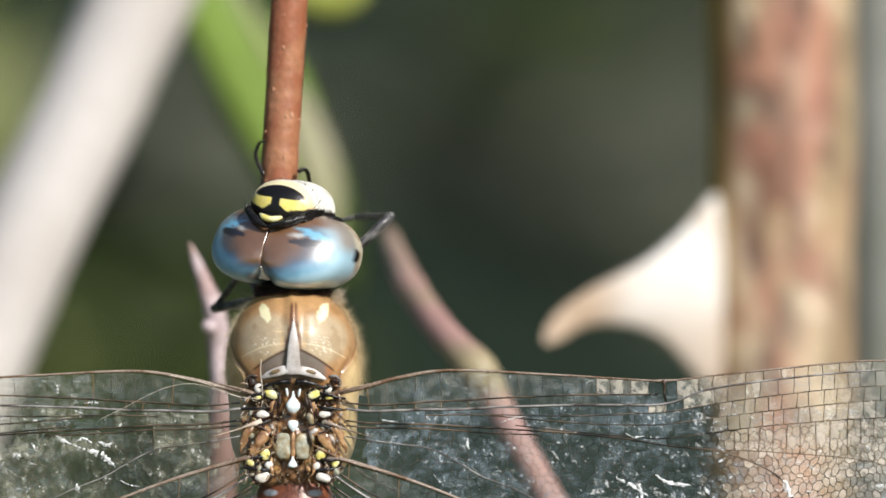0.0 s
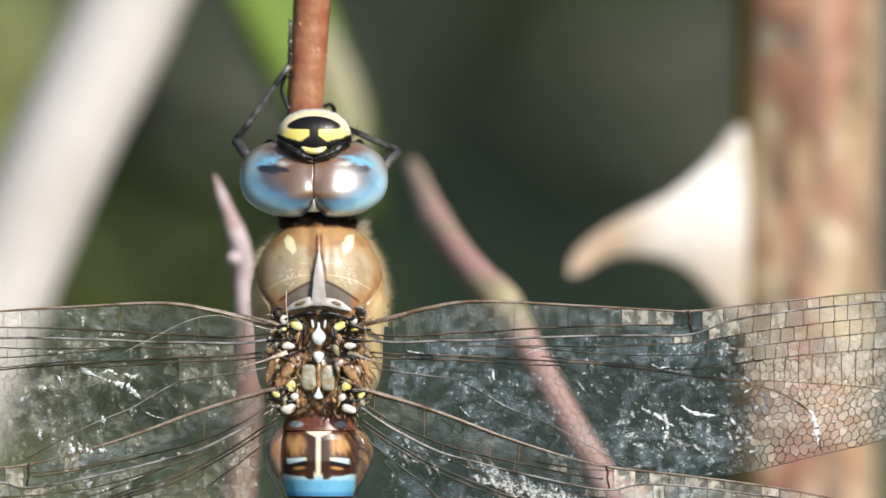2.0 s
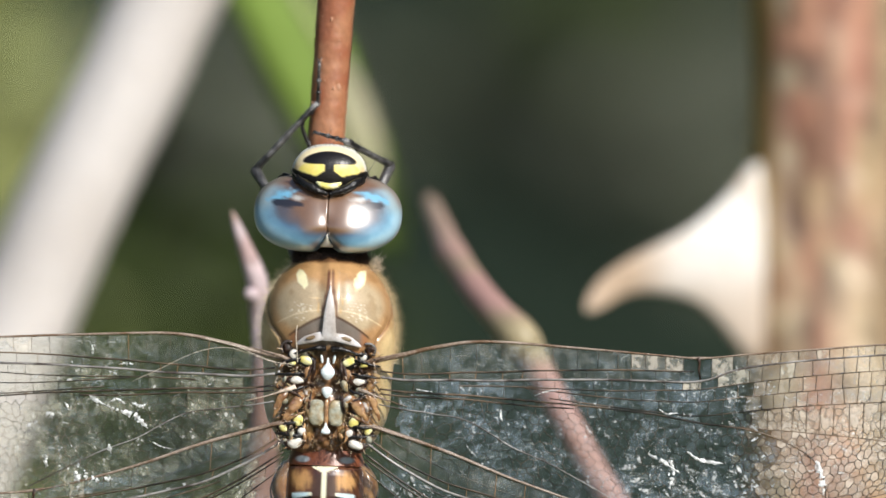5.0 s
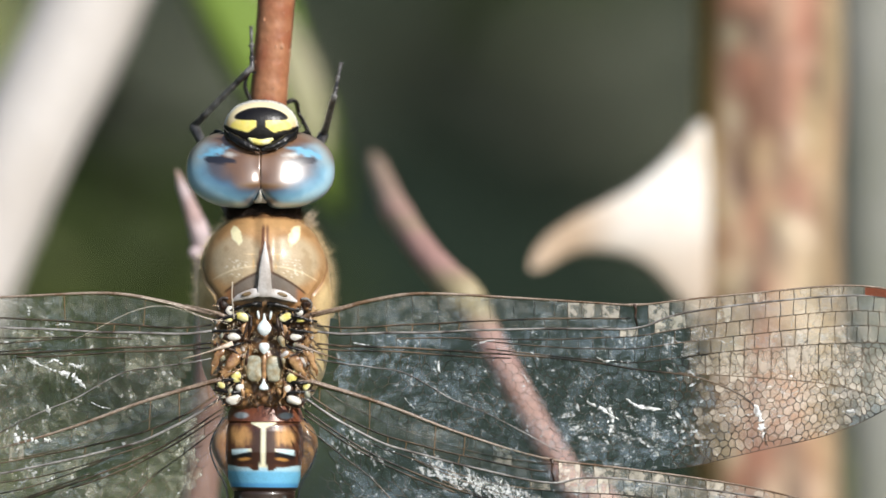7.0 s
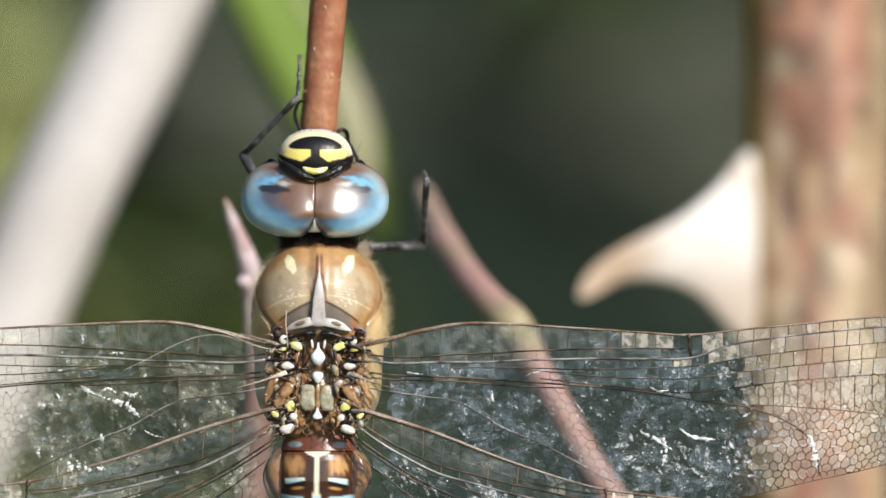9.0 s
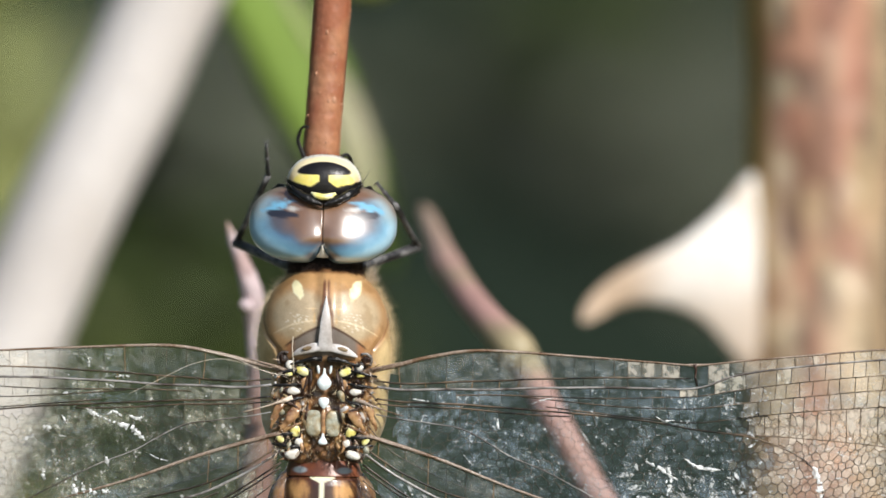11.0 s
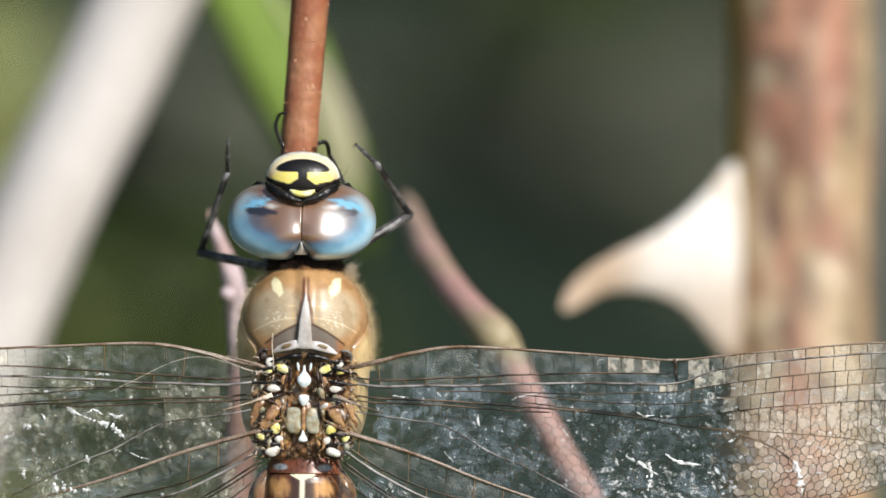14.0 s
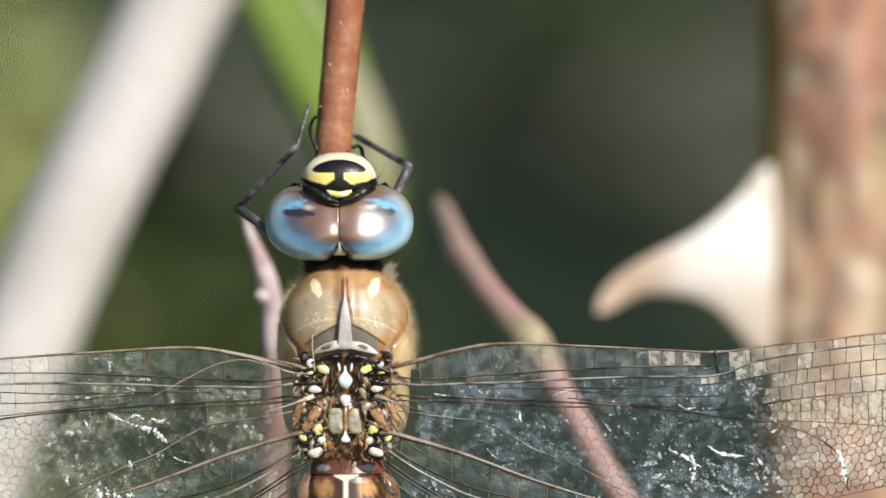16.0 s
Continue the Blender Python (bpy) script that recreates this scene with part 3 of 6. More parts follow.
# ---- the dragonfly ----
def wing(name, parent, lead, trail, nodus, side, seed, label):
    """One wing: skin, edge vein, long veins, cross veins and cells. lead and trail are (x, z) of its edges."""
    lead_line, trail_line = curve(lead, 10), curve(trail, 10)
    x0, x1 = lead_line[0, 0], lead_line[-1, 0]
    rng = random.Random(seed)

    def zl(x):
        return float(np.interp(x, lead_line[:, 0], lead_line[:, 1]))

    def chord(x):
        return zl(x) - float(np.interp(x, trail_line[:, 0], trail_line[:, 1]))

    def at(x, off, lift=0.0):
        y = -3.05 + 0.012 * x + 0.09 * math.sin(off * 3.4) * math.exp(-off / 3.0) + 0.05 * math.sin(x * 0.5 + off) - lift
        return np.array((side * x, y, zl(x) - off))

    verts, faces, nu, nv = [], [], 90, 40
    for i in range(nu + 1):
        x = x0 + (x1 - x0) * i / nu
        for j in range(nv + 1):
            verts.append(at(x, chord(x) * j / nv))
    for i in range(nu):
        for j in range(nv):
            k = i * (nv + 1) + j
            faces.append((k, k + 1, k + nv + 2, k + nv + 1))
    root = mesh_part(name, verts, faces, MEMBRANE, parent, label, smooth=True)

    def line(points, n=40):
        c = curve(points, n)
        return c[(c[:, 0] >= x0) & (c[:, 0] <= x1)]

    k = nodus / 22.6
    tables = {
        "subcosta": [(3.2, 0.72), (4.8, 1.22), (6.4, 1.6), (9.5, 1.86), (13, 1.55), (17.4, 1.13), (22.2, 0.8)],
        "radius": [(3.2, 1.08), (4.8, 1.6), (6.4, 1.98), (9.5, 2.38), (13, 2.1), (17.4, 1.74), (22.6, 1.4), (25, 0.85), (29, 0.64), (34, 0.62), (39.5, 0.5)],
        "sector": [(8, 2.62), (9.5, 2.7), (13, 2.6), (17.4, 2.4), (22.6, 1.9), (29, 1.6), (35, 1.55), (40, 1.3)],
        "second_sector": [(12, 2.7), (18, 2.85), (22.6, 2.65), (29, 2.5), (35, 2.45), (39.5, 2.2)],
        "third_sector": [(13.5, 3.2), (18, 3.4), (23, 3.5), (29, 3.4), (35, 3.5), (39, 3.2)],
        "media": [(3.2, 1.8), (6.4, 2.8), (9.5, 3.35), (13, 3.45), (17.4, 3.5), (21.5, 3.75), (25.3, 4.5), (27.5, 5.3), (29.2, 6.3), (30.0, 7.2), (30.4, 8.2), (30.5, 9.3)],
        "media_low": [(3.2, 2.1), (6.4, 3.05), (9.5, 3.62), (12.5, 3.75), (15, 3.68)],
        "arch": [(23.5, 4.1), (25.3, 4.45), (29, 5.0), (34, 5.9), (37, 6.6)],
        "cubitus": [(3.2, 2.75), (4.8, 3.4), (6.5, 4.05), (8.4, 4.7), (10.3, 5.75), (11.5, 6.4), (14, 7.3), (18, 9.2)],
            }
    lines = {}
    for key, pts in tables.items():
        c = line([(x * k if nodus < 20 else x, o) for x, o in pts])
        lines[key] = np.array([p for p in c if p[1] < chord(p[0])])
    for key, c in lines.items():
        if len(c) < 3:
            continue
        bm = bmesh.new()
        thick = {"subcosta": 0.055, "radius": 0.085, "media": 0.06, "media_low": 0.05}.get(key, 0.042)
        tube(bm, [at(x, o, 0.02) for x, o in c[::4]], [thick * (1 - 0.4 * (x - x0) / (x1 - x0)) for x, o in c[::4]], 5)
        part("long_vein", bm, GREY_VEIN if key == "radius" or key == "cubitus" and nodus > 20 else VEIN, root)
    xs = np.linspace(x0, x1, 90)
    bm = bmesh.new()
    tube(bm, [at(x, 0.0, 0.03) for x in xs], [0.05 + 0.12 * math.exp(-(x - x0) / 7) + (0.03 if abs(x - nodus) < 0.6 else 0) for x in xs], 8, 0.06, seed)
    part("costa", bm, COSTA, root, "pinkish-brown leading edge vein")
    bm = bmesh.new()
    tube(bm, [at(x, chord(x), 0.0) for x in xs], 0.028, 4)
    part("edge_vein", bm, VEIN, root)
    bm = bmesh.new()
    tube(bm, [at(nodus - 0.1, -0.05, 0.07), at(nodus, 0.3, 0.06), at(nodus - 0.05, 0.7, 0.06), at(nodus + 0.1, 1.3, 0.05)], [0.13, 0.07, 0.06, 0.05], 8)
    part("nodus", bm, DARK_BROWN, root, "dark brown joint of the leading edge")
    # cross veins between neighbouring long veins
    def off(key, x):
        c = lines.get(key)
        if c is None or len(c) < 3 or x < c[0, 0] or x > c[-1, 0]:
            return None
        return float(np.interp(x, c[:, 0], c[:, 1]))

    ends, amber, cells, crust, outer, strip = [], [], [], [], [], []
    for a, b, lo, hi, gap in ((None, "subcosta", 4, 22, 1.45), ("subcosta", "radius", 4.5, 22, 1.35), ("radius", "media", 5, 12, 1.5), ("radius", "sector", 11.5, 40, 1.05), (None, "radius", 22.8, 40, 1.25),
                              ("sector", "second_sector", 12, 40, 0.95), ("second_sector", "third_sector", 13, 39, 0.9), ("third_sector", "media", 14, 21, 1.2), ("third_sector", "arch", 21, 38, 1.0), ("media", "cubitus", 4, 9, 1.1)):
        x = lo * (k if nodus < 20 else 1) + rng.uniform(0, 0.5)
        last = None
        while x < hi * (1 if hi > 23 else (k if nodus < 20 else 1)):
            o1, o2 = (0.0 if a is None else off(a, x)), off(b, x + rng.uniform(-0.08, 0.08))
            if o1 is not None and o2 is not None and o2 > o1:
                (amber if x < 13 and b in ("subcosta", "radius") and rng.random() < (0.45 if a is None else 0.7) else ends).append((at(x, o1, 0.03), at(x + rng.uniform(-0.1, 0.1), o2, 0.03)))
                if last:
                    laden = a is None and nodus * 0.84 < x < nodus * 1.75 and rng.random() < 0.72 or a in ("radius", "subcosta") and nodus * 0.97 < x < nodus * 1.3 and rng.random() < 0.62
                    (crust if laden else outer if x > nodus * 1.16 else strip if a in (None, "subcosta") else cells).append([at(last[0], last[1], 0.015), at(x, o1, 0.015), at(x, o2, 0.015), at(last[0], last[2], 0.015)])
                last = (x, o1, o2)
            x += gap * rng.uniform(0.75, 1.25) * (0.85 if x > nodus else 0.7 if a is None and x > nodus * 0.7 else 1.0)
    v, f = prisms(amber, 0.022, 5)
    tagged(mesh_part("amber_crossvein", v, f, AMBER_VEIN, root), kind="stuff")
    # irregular cells over the rest of the wing
    cell = 0.74

    def lattice(i, j):
        h = random.Random(i * 7919 + j * 104729 + seed)
        p = (i + j / 2) * cell * 1.02 + h.uniform(-0.54, 0.54) * cell
        q = j * cell * 0.88 + h.uniform(-0.52, 0.52) * cell
        # smaller cells towards tip and hind edge
        return np.array((p - 0.0045 * p * abs(p), q * (1 - 0.004 * p) - 0.006 * q * abs(q) + 0.3 * math.sin(p * 0.4)))

    def allowed(q):
        x, o = q
        if x < x0 + 1.5 or x > x1 - 0.1 or o < 0 or o > chord(x):
            return False
        floor = 0.0
        for key in ("third_sector", "media", "radius"):
            v = off(key, x)
            if v is not None:
                floor = v if key == "media" and x < 21 * k else max(floor, v)
                if key == "third_sector":
                    break
        return o > floor

    for j in range(-1, 36):
        for i in range(-24, 78):
            p = [lattice(i + a, j + b) for a, b in ((1, 0), (0, 1), (1, 1))]
            d = sum(p) / 3
            if not allowed(d):
                continue
            for tri in (((0, 0), (1, 0), (0, 1)), ((1, 0), (2, 0), (1, 1)), ((0, 1), (1, 1), (0, 2))):
                u = sum(lattice(i + a, j + b) for a, b in tri) / 3
                if u[1] > chord(max(min(u[0], x1), x0)):
                    u = np.array((u[0], chord(max(min(u[0], x1), x0))))
                if x0 < u[0] < x1 and u[1] > 0:
                    ends.append((at(d[0], d[1], 0.02), at(u[0], u[1], 0.02)))
    def middle(tri):
        return sum(lattice(*q) for q in tri) / 3

    for j in range(-1, 36):
        for i in range(-24, 78):
            ring = [middle(t) for t in (((i, j), (i + 1, j), (i, j + 1)), ((i, j), (i - 1, j + 1), (i, j + 1)), ((i - 1, j), (i, j), (i - 1, j + 1)),
                                        ((i, j - 1), (i - 1, j), (i, j)), ((i, j - 1), (i + 1, j - 1), (i, j)), ((i + 1, j - 1), (i, j), (i + 1, j)))]
            if all(allowed(q) for q in ring):
                (outer if ring[0][0] > nodus * 1.21 + rng.gauss(0, 0.9) else cells).append([at(q[0], q[1], 0.015) for q in ring])
    for key, found, mat, words in (("cell_film", cells, FILM if side > 0 else DULL_FILM, "greyish film in the wing cells"), ("outer_film", outer, OUTER_FILM, "whitish film in the outer wing cells"), ("strip_film", strip, STRIP, "brownish film between the front veins"), ("cell_deposit", crust, DEPOSIT, "cream deposit along the front cells")):
        verts, faces = [], []
        for c in found:
            faces.append(tuple(range(len(verts), len(verts) + len(c))))
            verts += c
        tagged(mesh_part(key, verts, faces, mat, root, words), kind="stuff")
    for far, radius in ((False, 0.015), (True, 0.029)):
        v, f = prisms([e for e in ends if (abs(e[0][0]) > nodus * 1.1) == far], radius, 3)
        tagged(mesh_part("vein_network", v, f, VEIN, root), kind="stuff")
    # stigma near the tip
    s0 = x0 + (x1 - x0) * (0.87 if nodus > 20 else 0.9)
    verts, faces = [], []
    for i in range(9):
        x = s0 + 2.9 * i / 8
        verts += [at(x, 0.06, 0.06), at(x, 0.56, 0.06), at(x, 0.56, -0.03), at(x, 0.06, -0.03)]
    for i in range(8):
        a = i * 4
        faces += [(a + m, a + (m + 1) % 4, a + 4 + (m + 1) % 4, a + 4 + m) for m in range(4)]
    faces += [(0, 1, 2, 3), (32, 35, 34, 33)]
    mesh_part("stigma", verts, faces, STIGMA, root, "brown wing stigma")
    return root, at


def flakes(parent, at, spots, seed):
    """Crumbs of dirt on a wing, and glints of its crinkles put in as white flakes; spots are (x, offset, spread x,
    spread offset, count, size).
    """
    rng = random.Random(seed)
    verts, faces = [], []
    for x, o, sx, so, count, size in spots:
        for _ in range(count):
            px, po = x + rng.gauss(0, sx), max(o + rng.gauss(0, so), 0.05)
            c = at(max(px, 3.3), po, 0.05)
            n = size * 0.5 * rng.choice((0.2, 0.3, 0.4, 0.6, 1.0)) * rng.uniform(0.7, 1.2)
            slim = rng.choice((0.12, 0.2, 0.35, 0.7))
            tilt = Euler((rng.uniform(-0.9, 0.9), rng.uniform(0, 6.3), rng.uniform(-0.9, 0.9))).to_matrix()
            k = len(verts)
            corners = rng.choice((4, 5, 6))
            for j in range(corners):
                a = 2 * math.pi * j / corners
                q = tilt @ Vector((math.cos(a) * n * rng.uniform(0.5, 1.5), rng.uniform(-0.2, 0.2) * n, math.sin(a) * n * slim * rng.uniform(0.5, 1.2)))
                verts.append(c + np.array(q))
            verts.append(c + np.array(tilt @ Vector((0, 0.35 * n, 0))))
            top = len(verts) - 1
            faces += [(k + j, k + (j + 1) % corners, top) for j in range(corners)] + [tuple(range(k, k + corners))]
    tagged(mesh_part("dirt_glint_fleck", verts, faces, FLAKE, parent, "whitish dirt specks and painted glints"), kind="stuff")
    # ragged white patches: glints of the crinkled skin, put into the colour
    verts, faces = [], []
    for x, o, sx, so, count, size in spots:
        for _ in range(count // 3):
            px, po = x + rng.gauss(0, sx), max(o + rng.gauss(0, so), 0.1)
            long, wide = size * rng.uniform(1.4, 3.6), size * rng.uniform(0.5, 1.3)
            turn = rng.gauss(-0.55, 0.5) if so > 0.2 else rng.gauss(-0.1, 0.25)
            k = len(verts)
            for j in range(11):
                a = 2 * math.pi * j / 11
                r = rng.uniform(0.45, 1.15)
                dx, dz = math.cos(a) * long * r, math.sin(a) * wide * r
                verts.append(at(max(px + dx * math.cos(turn) - dz * math.sin(turn), 3.2), max(po - dx * math.sin(turn) - dz * math.cos(turn), 0.02), 0.035 + 0.02 * rng.random()))
            faces.append(tuple(range(k, k + 11)))
    tagged(mesh_part("dirt_glint_crust", verts, faces, CRUST, parent, "ragged white patches of dirt and painted glint"), kind="stuff")


def smears(parent, at, runs, seed):
    """Ragged streaks of dirt, and of glint put in as white colour; each run is a line of (x, offset, half width)."""
    rng = random.Random(seed)
    verts, faces = [], []
    for run in runs:
        line = curve(run, 7)
        k = len(verts)
        for i, (x, o, h) in enumerate(line):
            q = line[min(i + 1, len(line) - 1)] - line[max(i - 1, 0)]
            n = math.hypot(q[0], q[1]) or 1.0
            px, po = -q[1] / n, q[0] / n
            for f in (-1, 0, 1):
                g = f * h * rng.uniform(0.15, 1.3)
                verts.append(at(x + px * g + rng.uniform(-0.04, 0.04), max(o + po * g, 0.02), (0.07 if f == 0 else 0.03) + rng.uniform(0, 0.04)))
        for i in range(len(line) - 1):
            if rng.random() < 0.1:
                continue
            for j in (0, 1):
                e = k + i * 3 + j
                faces.append((e, e + 1, e + 4, e + 3))
    tagged(mesh_part("dirt_glint_streak", verts, faces, STREAK, parent, "white streaks of dirt and painted glint"), kind="stuff")


def crumple(bm, size, seed, scale=2.2):
    """Makes a lump uneven."""
    for v in bm.verts:
        v.co += Vector(noise.noise_vector(v.co * scale + Vector((seed, seed * 0.7, 0)))) * size
    return bm


def bead(bm, x, z, rx, rz, lift, lean=0.0, depth=0.3):
    return ellipsoid(bm, (x, -lift, z), (rx, depth, rz), 14, 10, Euler((0, lean, 0)).to_matrix())


BROWN, TAN, OCHRE, UMBER = lin(186, 146, 102), lin(186, 168, 138), lin(236, 210, 154), lin(84, 50, 32)


SPOTS = [(1.3, 0.66), (2.1, 0.98), (2.2, 0.44), (1.88, -0.58), (1.74, -2.95), (2.6, -3.48), (1.43, -3.7), (1.84, -4.4)]


def thorax(body):
    """The brown chest: front lobes, keel, spots, and the plates among the wing roots."""
    half = [(7.0, 1.75, 1.9), (6.7, 2.15, 2.4), (6.3, 2.55, 2.85), (5.9, 2.92, 3.2), (5.4, 3.3, 3.5), (4.5, 3.74, 3.85), (3.65, 3.95, 3.98), (2.8, 4.06, 3.95), (1.9, 4.12, 3.75), (0.9, 4.02, 3.3), (-0.5, 3.9, 3.05),
            (-2.0, 3.84, 3.0), (-3.2, 3.5, 2.95), (-4.4, 2.7, 2.6), (-5.0, 1.9, 2.2)]
    seams, seam_x = [1.6, 1.95, 2.2, 2.8, 3.65, 4.5, 5.4, 6.4], [2.75, 2.85, 3.05, 3.5, 3.78, 3.74, 3.32, 2.6]      # outer edge of the front lobes
    spikes, spike_w = [2.1, 2.4, 2.9, 3.6, 4.3, 4.8, 5.2, 6.3], [0.5, 0.47, 0.43, 0.36, 0.25, 0.14, 0.07, 0.03]   # half width of the keel
    rings = []
    for z, wx, wy in curve(half, 16):
        ring = []
        for j in range(200):
            a = 2 * math.pi * j / 200
            x, y = wx * math.sin(a), -wy * math.cos(a)
            if y < 0 and z > 1.4:
                keel = math.exp(-(x / 0.42) ** 2) * 0.16 * step(z, 1.4, 3.0)
                groove = math.exp(-((abs(x) - 0.55) / 0.35) ** 2) * 0.12
                y += -keel + groove + 0.2 * math.exp(-((abs(x) - np.interp(z, seams, seam_x)) / 0.14) ** 2) * step(4.6 - z, 0.0, 0.8)
            if y < 0 and z < 1.4:
                y += 0.45 * math.exp(-(x / 2.2) ** 2) * step(-z, -1.6, 0.2)
            if y < 0 and z < 1.35 and abs(x) < 3.0:
                y += (0.34 * noise.noise((x * 1.1, 3.0, z * 1.1)) + 0.2 * noise.noise((x * 2.6, 8.0, z * 2.6))) * step(1.35 - z, 0, 0.5) * step(3.0 - abs(x), 0, 0.4)
            ring.append((x - 0.08 * step(z, 1.0, 3.0), y * (1.0 if y < 0 else 1.12), z))
        rings.append(ring)
    bm = bmesh.new()
    loft(bm, rings)

    def paint(x, y, z):
        if y > 1.2:
            return mixed(BROWN, OCHRE, step(noise.noise((x, y * 0.6, z * 0.5)), 0.0, 0.3))
        n = noise.fractal((x * 0.9, y * 0.9, z * 0.9), 1, 2, 3)
        seam = float(np.interp(z, seams, seam_x))
        spike = float(np.interp(z, spikes, spike_w))
        c = mixed(BROWN, lin(178, 138, 90), 0.6 * step(z, 5.0, 6.2))
        c = mixed(c, TAN, 0.9 * step(1.75 - math.hypot((abs(x) - 1.55) * 0.9, z - 4.0), -0.1, 0.5))
        c = mixed(c, lin(206, 180, 136), 0.55 * step(abs(x) - seam, 0.0, 0.2) * step(5.0 - z, 0.0, 1.0))
        c = mixed(c, lin(236, 212, 158), 0.55 * step(abs(x) - seam, 0.2, 0.6) * step(3.6 - z, 0.0, 1.0))
        c = mixed(c, lin(104, 68, 42), 0.6 * step(-abs(abs(x) - seam), -0.1, -0.03) * step(4.9 - z, 0.0, 0.5))
        arc = abs(z - 3.72 + 0.12 * (abs(x) - 0.5) ** 2)
        c = mixed(c, lin(226, 208, 172), 0.75 * step(-arc, -0.07, -0.02) * step(3.3 - abs(x), 0.0, 0.4) * step(abs(x), 0.4, 0.6))
        c = mixed(c, lin(222, 200, 158), 0.65 * step(-abs(z - 4.45), -0.06, -0.02) * step(1.4 - abs(x), 0.0, 0.3) * step(abs(x), 0.4, 0.6))
        c = mixed(c, lin(216, 178, 120), 0.7 * step(-abs(abs(x) - 0.75 + 0.1 * (4.4 - z)), -0.07, -0.02) * step(0.55 - abs(z - 4.0), 0.0, 0.2))
        c = mixed(c, lin(98, 58, 36), 0.92 * step(-abs(abs(x) - spike - 0.07), -0.13, -0.05) * step(z, 2.2, 2.5) * step(6.4 - z, 0.0, 0.4))
        upper = 3.35 - 0.4 * (abs(x) - 0.4) - 0.1 * (abs(x) - 0.4) ** 2
        plate = mixed(lin(116, 108, 102), lin(176, 116, 70), 0.8 * step(abs(x), 1.75, 2.2))
        c = mixed(c, plate, 0.92 * step(upper - z, 0.0, 0.1) * step(z, 1.4, 1.7) * step(2.5 - abs(x), 0.0, 0.3))
        c = mixed(c, lin(70, 42, 30), 0.95 * step(-abs(z - upper), -0.12, -0.04) * step(2.6 - abs(x), 0.0, 0.3) * step(abs(x), 0.3, 0.4))
        q = noise.noise((x * 1.9, 5.0, z * 1.9)) + 0.5 * noise.noise((x * 4.1, 2.0, z * 4.1))
        low = mixed(lin(86, 60, 42), lin(160, 116, 74), step(q, -0.3, 0.3))
        for px, pz, rx, rz in ((0.85, 0.55, 0.35, 0.5), (2.0, -1.75, 0.6, 0.7), (2.35, -1.2, 0.5, 0.3), (1.1, -3.6, 0.4, 0.4), (1.1, -2.4, 0.2, 0.8)):
            low = mixed(low, lin(226, 176, 112), 0.85 * step(1.1 - math.hypot((abs(x) - px) / rx, (z - pz) / rz) + 0.3 * q, 0.0, 0.5))
        for px, pz, rx, rz in ((0.7, -0.75, 0.7, 0.35), (2.2, -0.1, 0.7, 0.3), (1.6, -2.4, 0.25, 0.7), (2.1, -3.7, 0.8, 0.3), (0.4, 1.1, 0.9, 0.25)):
            low = mixed(low, lin(36, 26, 22), 0.8 * step(1.1 - math.hypot((abs(x) - px) / rx, (z - pz) / rz) + 0.3 * q, 0.0, 0.5))
        c = mixed(c, low, 0.97 * step(1.55 - z, 0, 0.25) * step(2.95 - abs(x), 0, 0.35))
        c = mixed(c, UMBER, 0.75 * step(-abs(z - 6.85), -0.35, -0.1))
        p, q = abs(x) - 1.74, z - 5.58
        spot = math.hypot((p * 0.93 - q * 0.37) / 0.33, (p * 0.37 + q * 0.93) / 0.68) + 0.25 * noise.noise((x * 4, y, z * 4))
        c = mixed(c, lin(248, 240, 196), 0.95 * step(1.05 - spot, 0.0, 0.3))
        # sparkling highlights on the front lobes, painted as pale speckles
        pale = noise.noise((x * 9, y * 9, z * 9)) * step(1.1 - math.hypot(abs(x) - 1.7, z - 3.6), 0.0, 0.8)
        c = mixed(c, lin(232, 224, 204), 0.85 * step(pale, 0.15, 0.4))
        return mixed(c, (c[0] * 0.72, c[1] * 0.64, c[2] * 0.54), 0.6 * step(n, 0.0, 0.5))

    part("chest", bm, PIGMENT, body, "brown smooth chest with amber sides", paint=paint)
    # pale keel: a long spike that opens into two arms
    bm = bmesh.new()
    rings = []
    for z, h, y in curve([(5.25, 0.02, 3.8), (4.8, 0.12, 3.98), (4.3, 0.22, 4.12), (3.6, 0.33, 4.2), (2.9, 0.39, 4.16), (2.4, 0.44, 4.06), (2.05, 0.5, 3.95), (1.85, 0.4, 3.85)], 6):
        rings.append([(h * math.cos(a), -y - 0.08 * math.sin(a), z) for a in (2 * math.pi * j / 12 for j in range(12))])
    loft(bm, rings)
    part("keel", bm, KEEL, body, "pale grey-white spike along the chest")
    for s in (-1, 1):
        bm = bmesh.new()
        arm = curve([(0.1, 3.92, 2.12, 0.2), (0.5, 3.9, 2.1, 0.27), (0.9, 3.83, 2.02, 0.3), (1.35, 3.7, 1.9, 0.26), (1.75, 3.5, 1.72, 0.15), (2.0, 3.35, 1.6, 0.05)], 5)
        loft(bm, [[(s * x, -y - 0.4 * h * math.cos(a), z + h * math.sin(a)) for a in (2 * math.pi * j / 14 for j in range(14))] for x, y, z, h in arm])
        crumple(bm, 0.04, 2 + s, 1.5)
        part("keel_arm", bm, KEEL, body)
        bm = bmesh.new()
        ellipsoid(bm, (0.95 * s, -3.88, 2.04), (0.46, 0.1, 0.14), 18, 10, Euler((0, 0.2 * s, 0)).to_matrix())
        part("keel_hollow", bm, HOLLOW, body, "olive-brown hollow in the pale chest arm")
        bm = bmesh.new()
        tube(bm, curve([(0.15 * s, -3.55, 1.42), (0.9 * s, -3.6, 1.38), (1.7 * s, -3.35, 1.12), (2.35 * s, -3.0, 1.0)], 6)[:, :3], [0.15 - 0.005 * i for i in range(19)], 12, 0.4, 3)
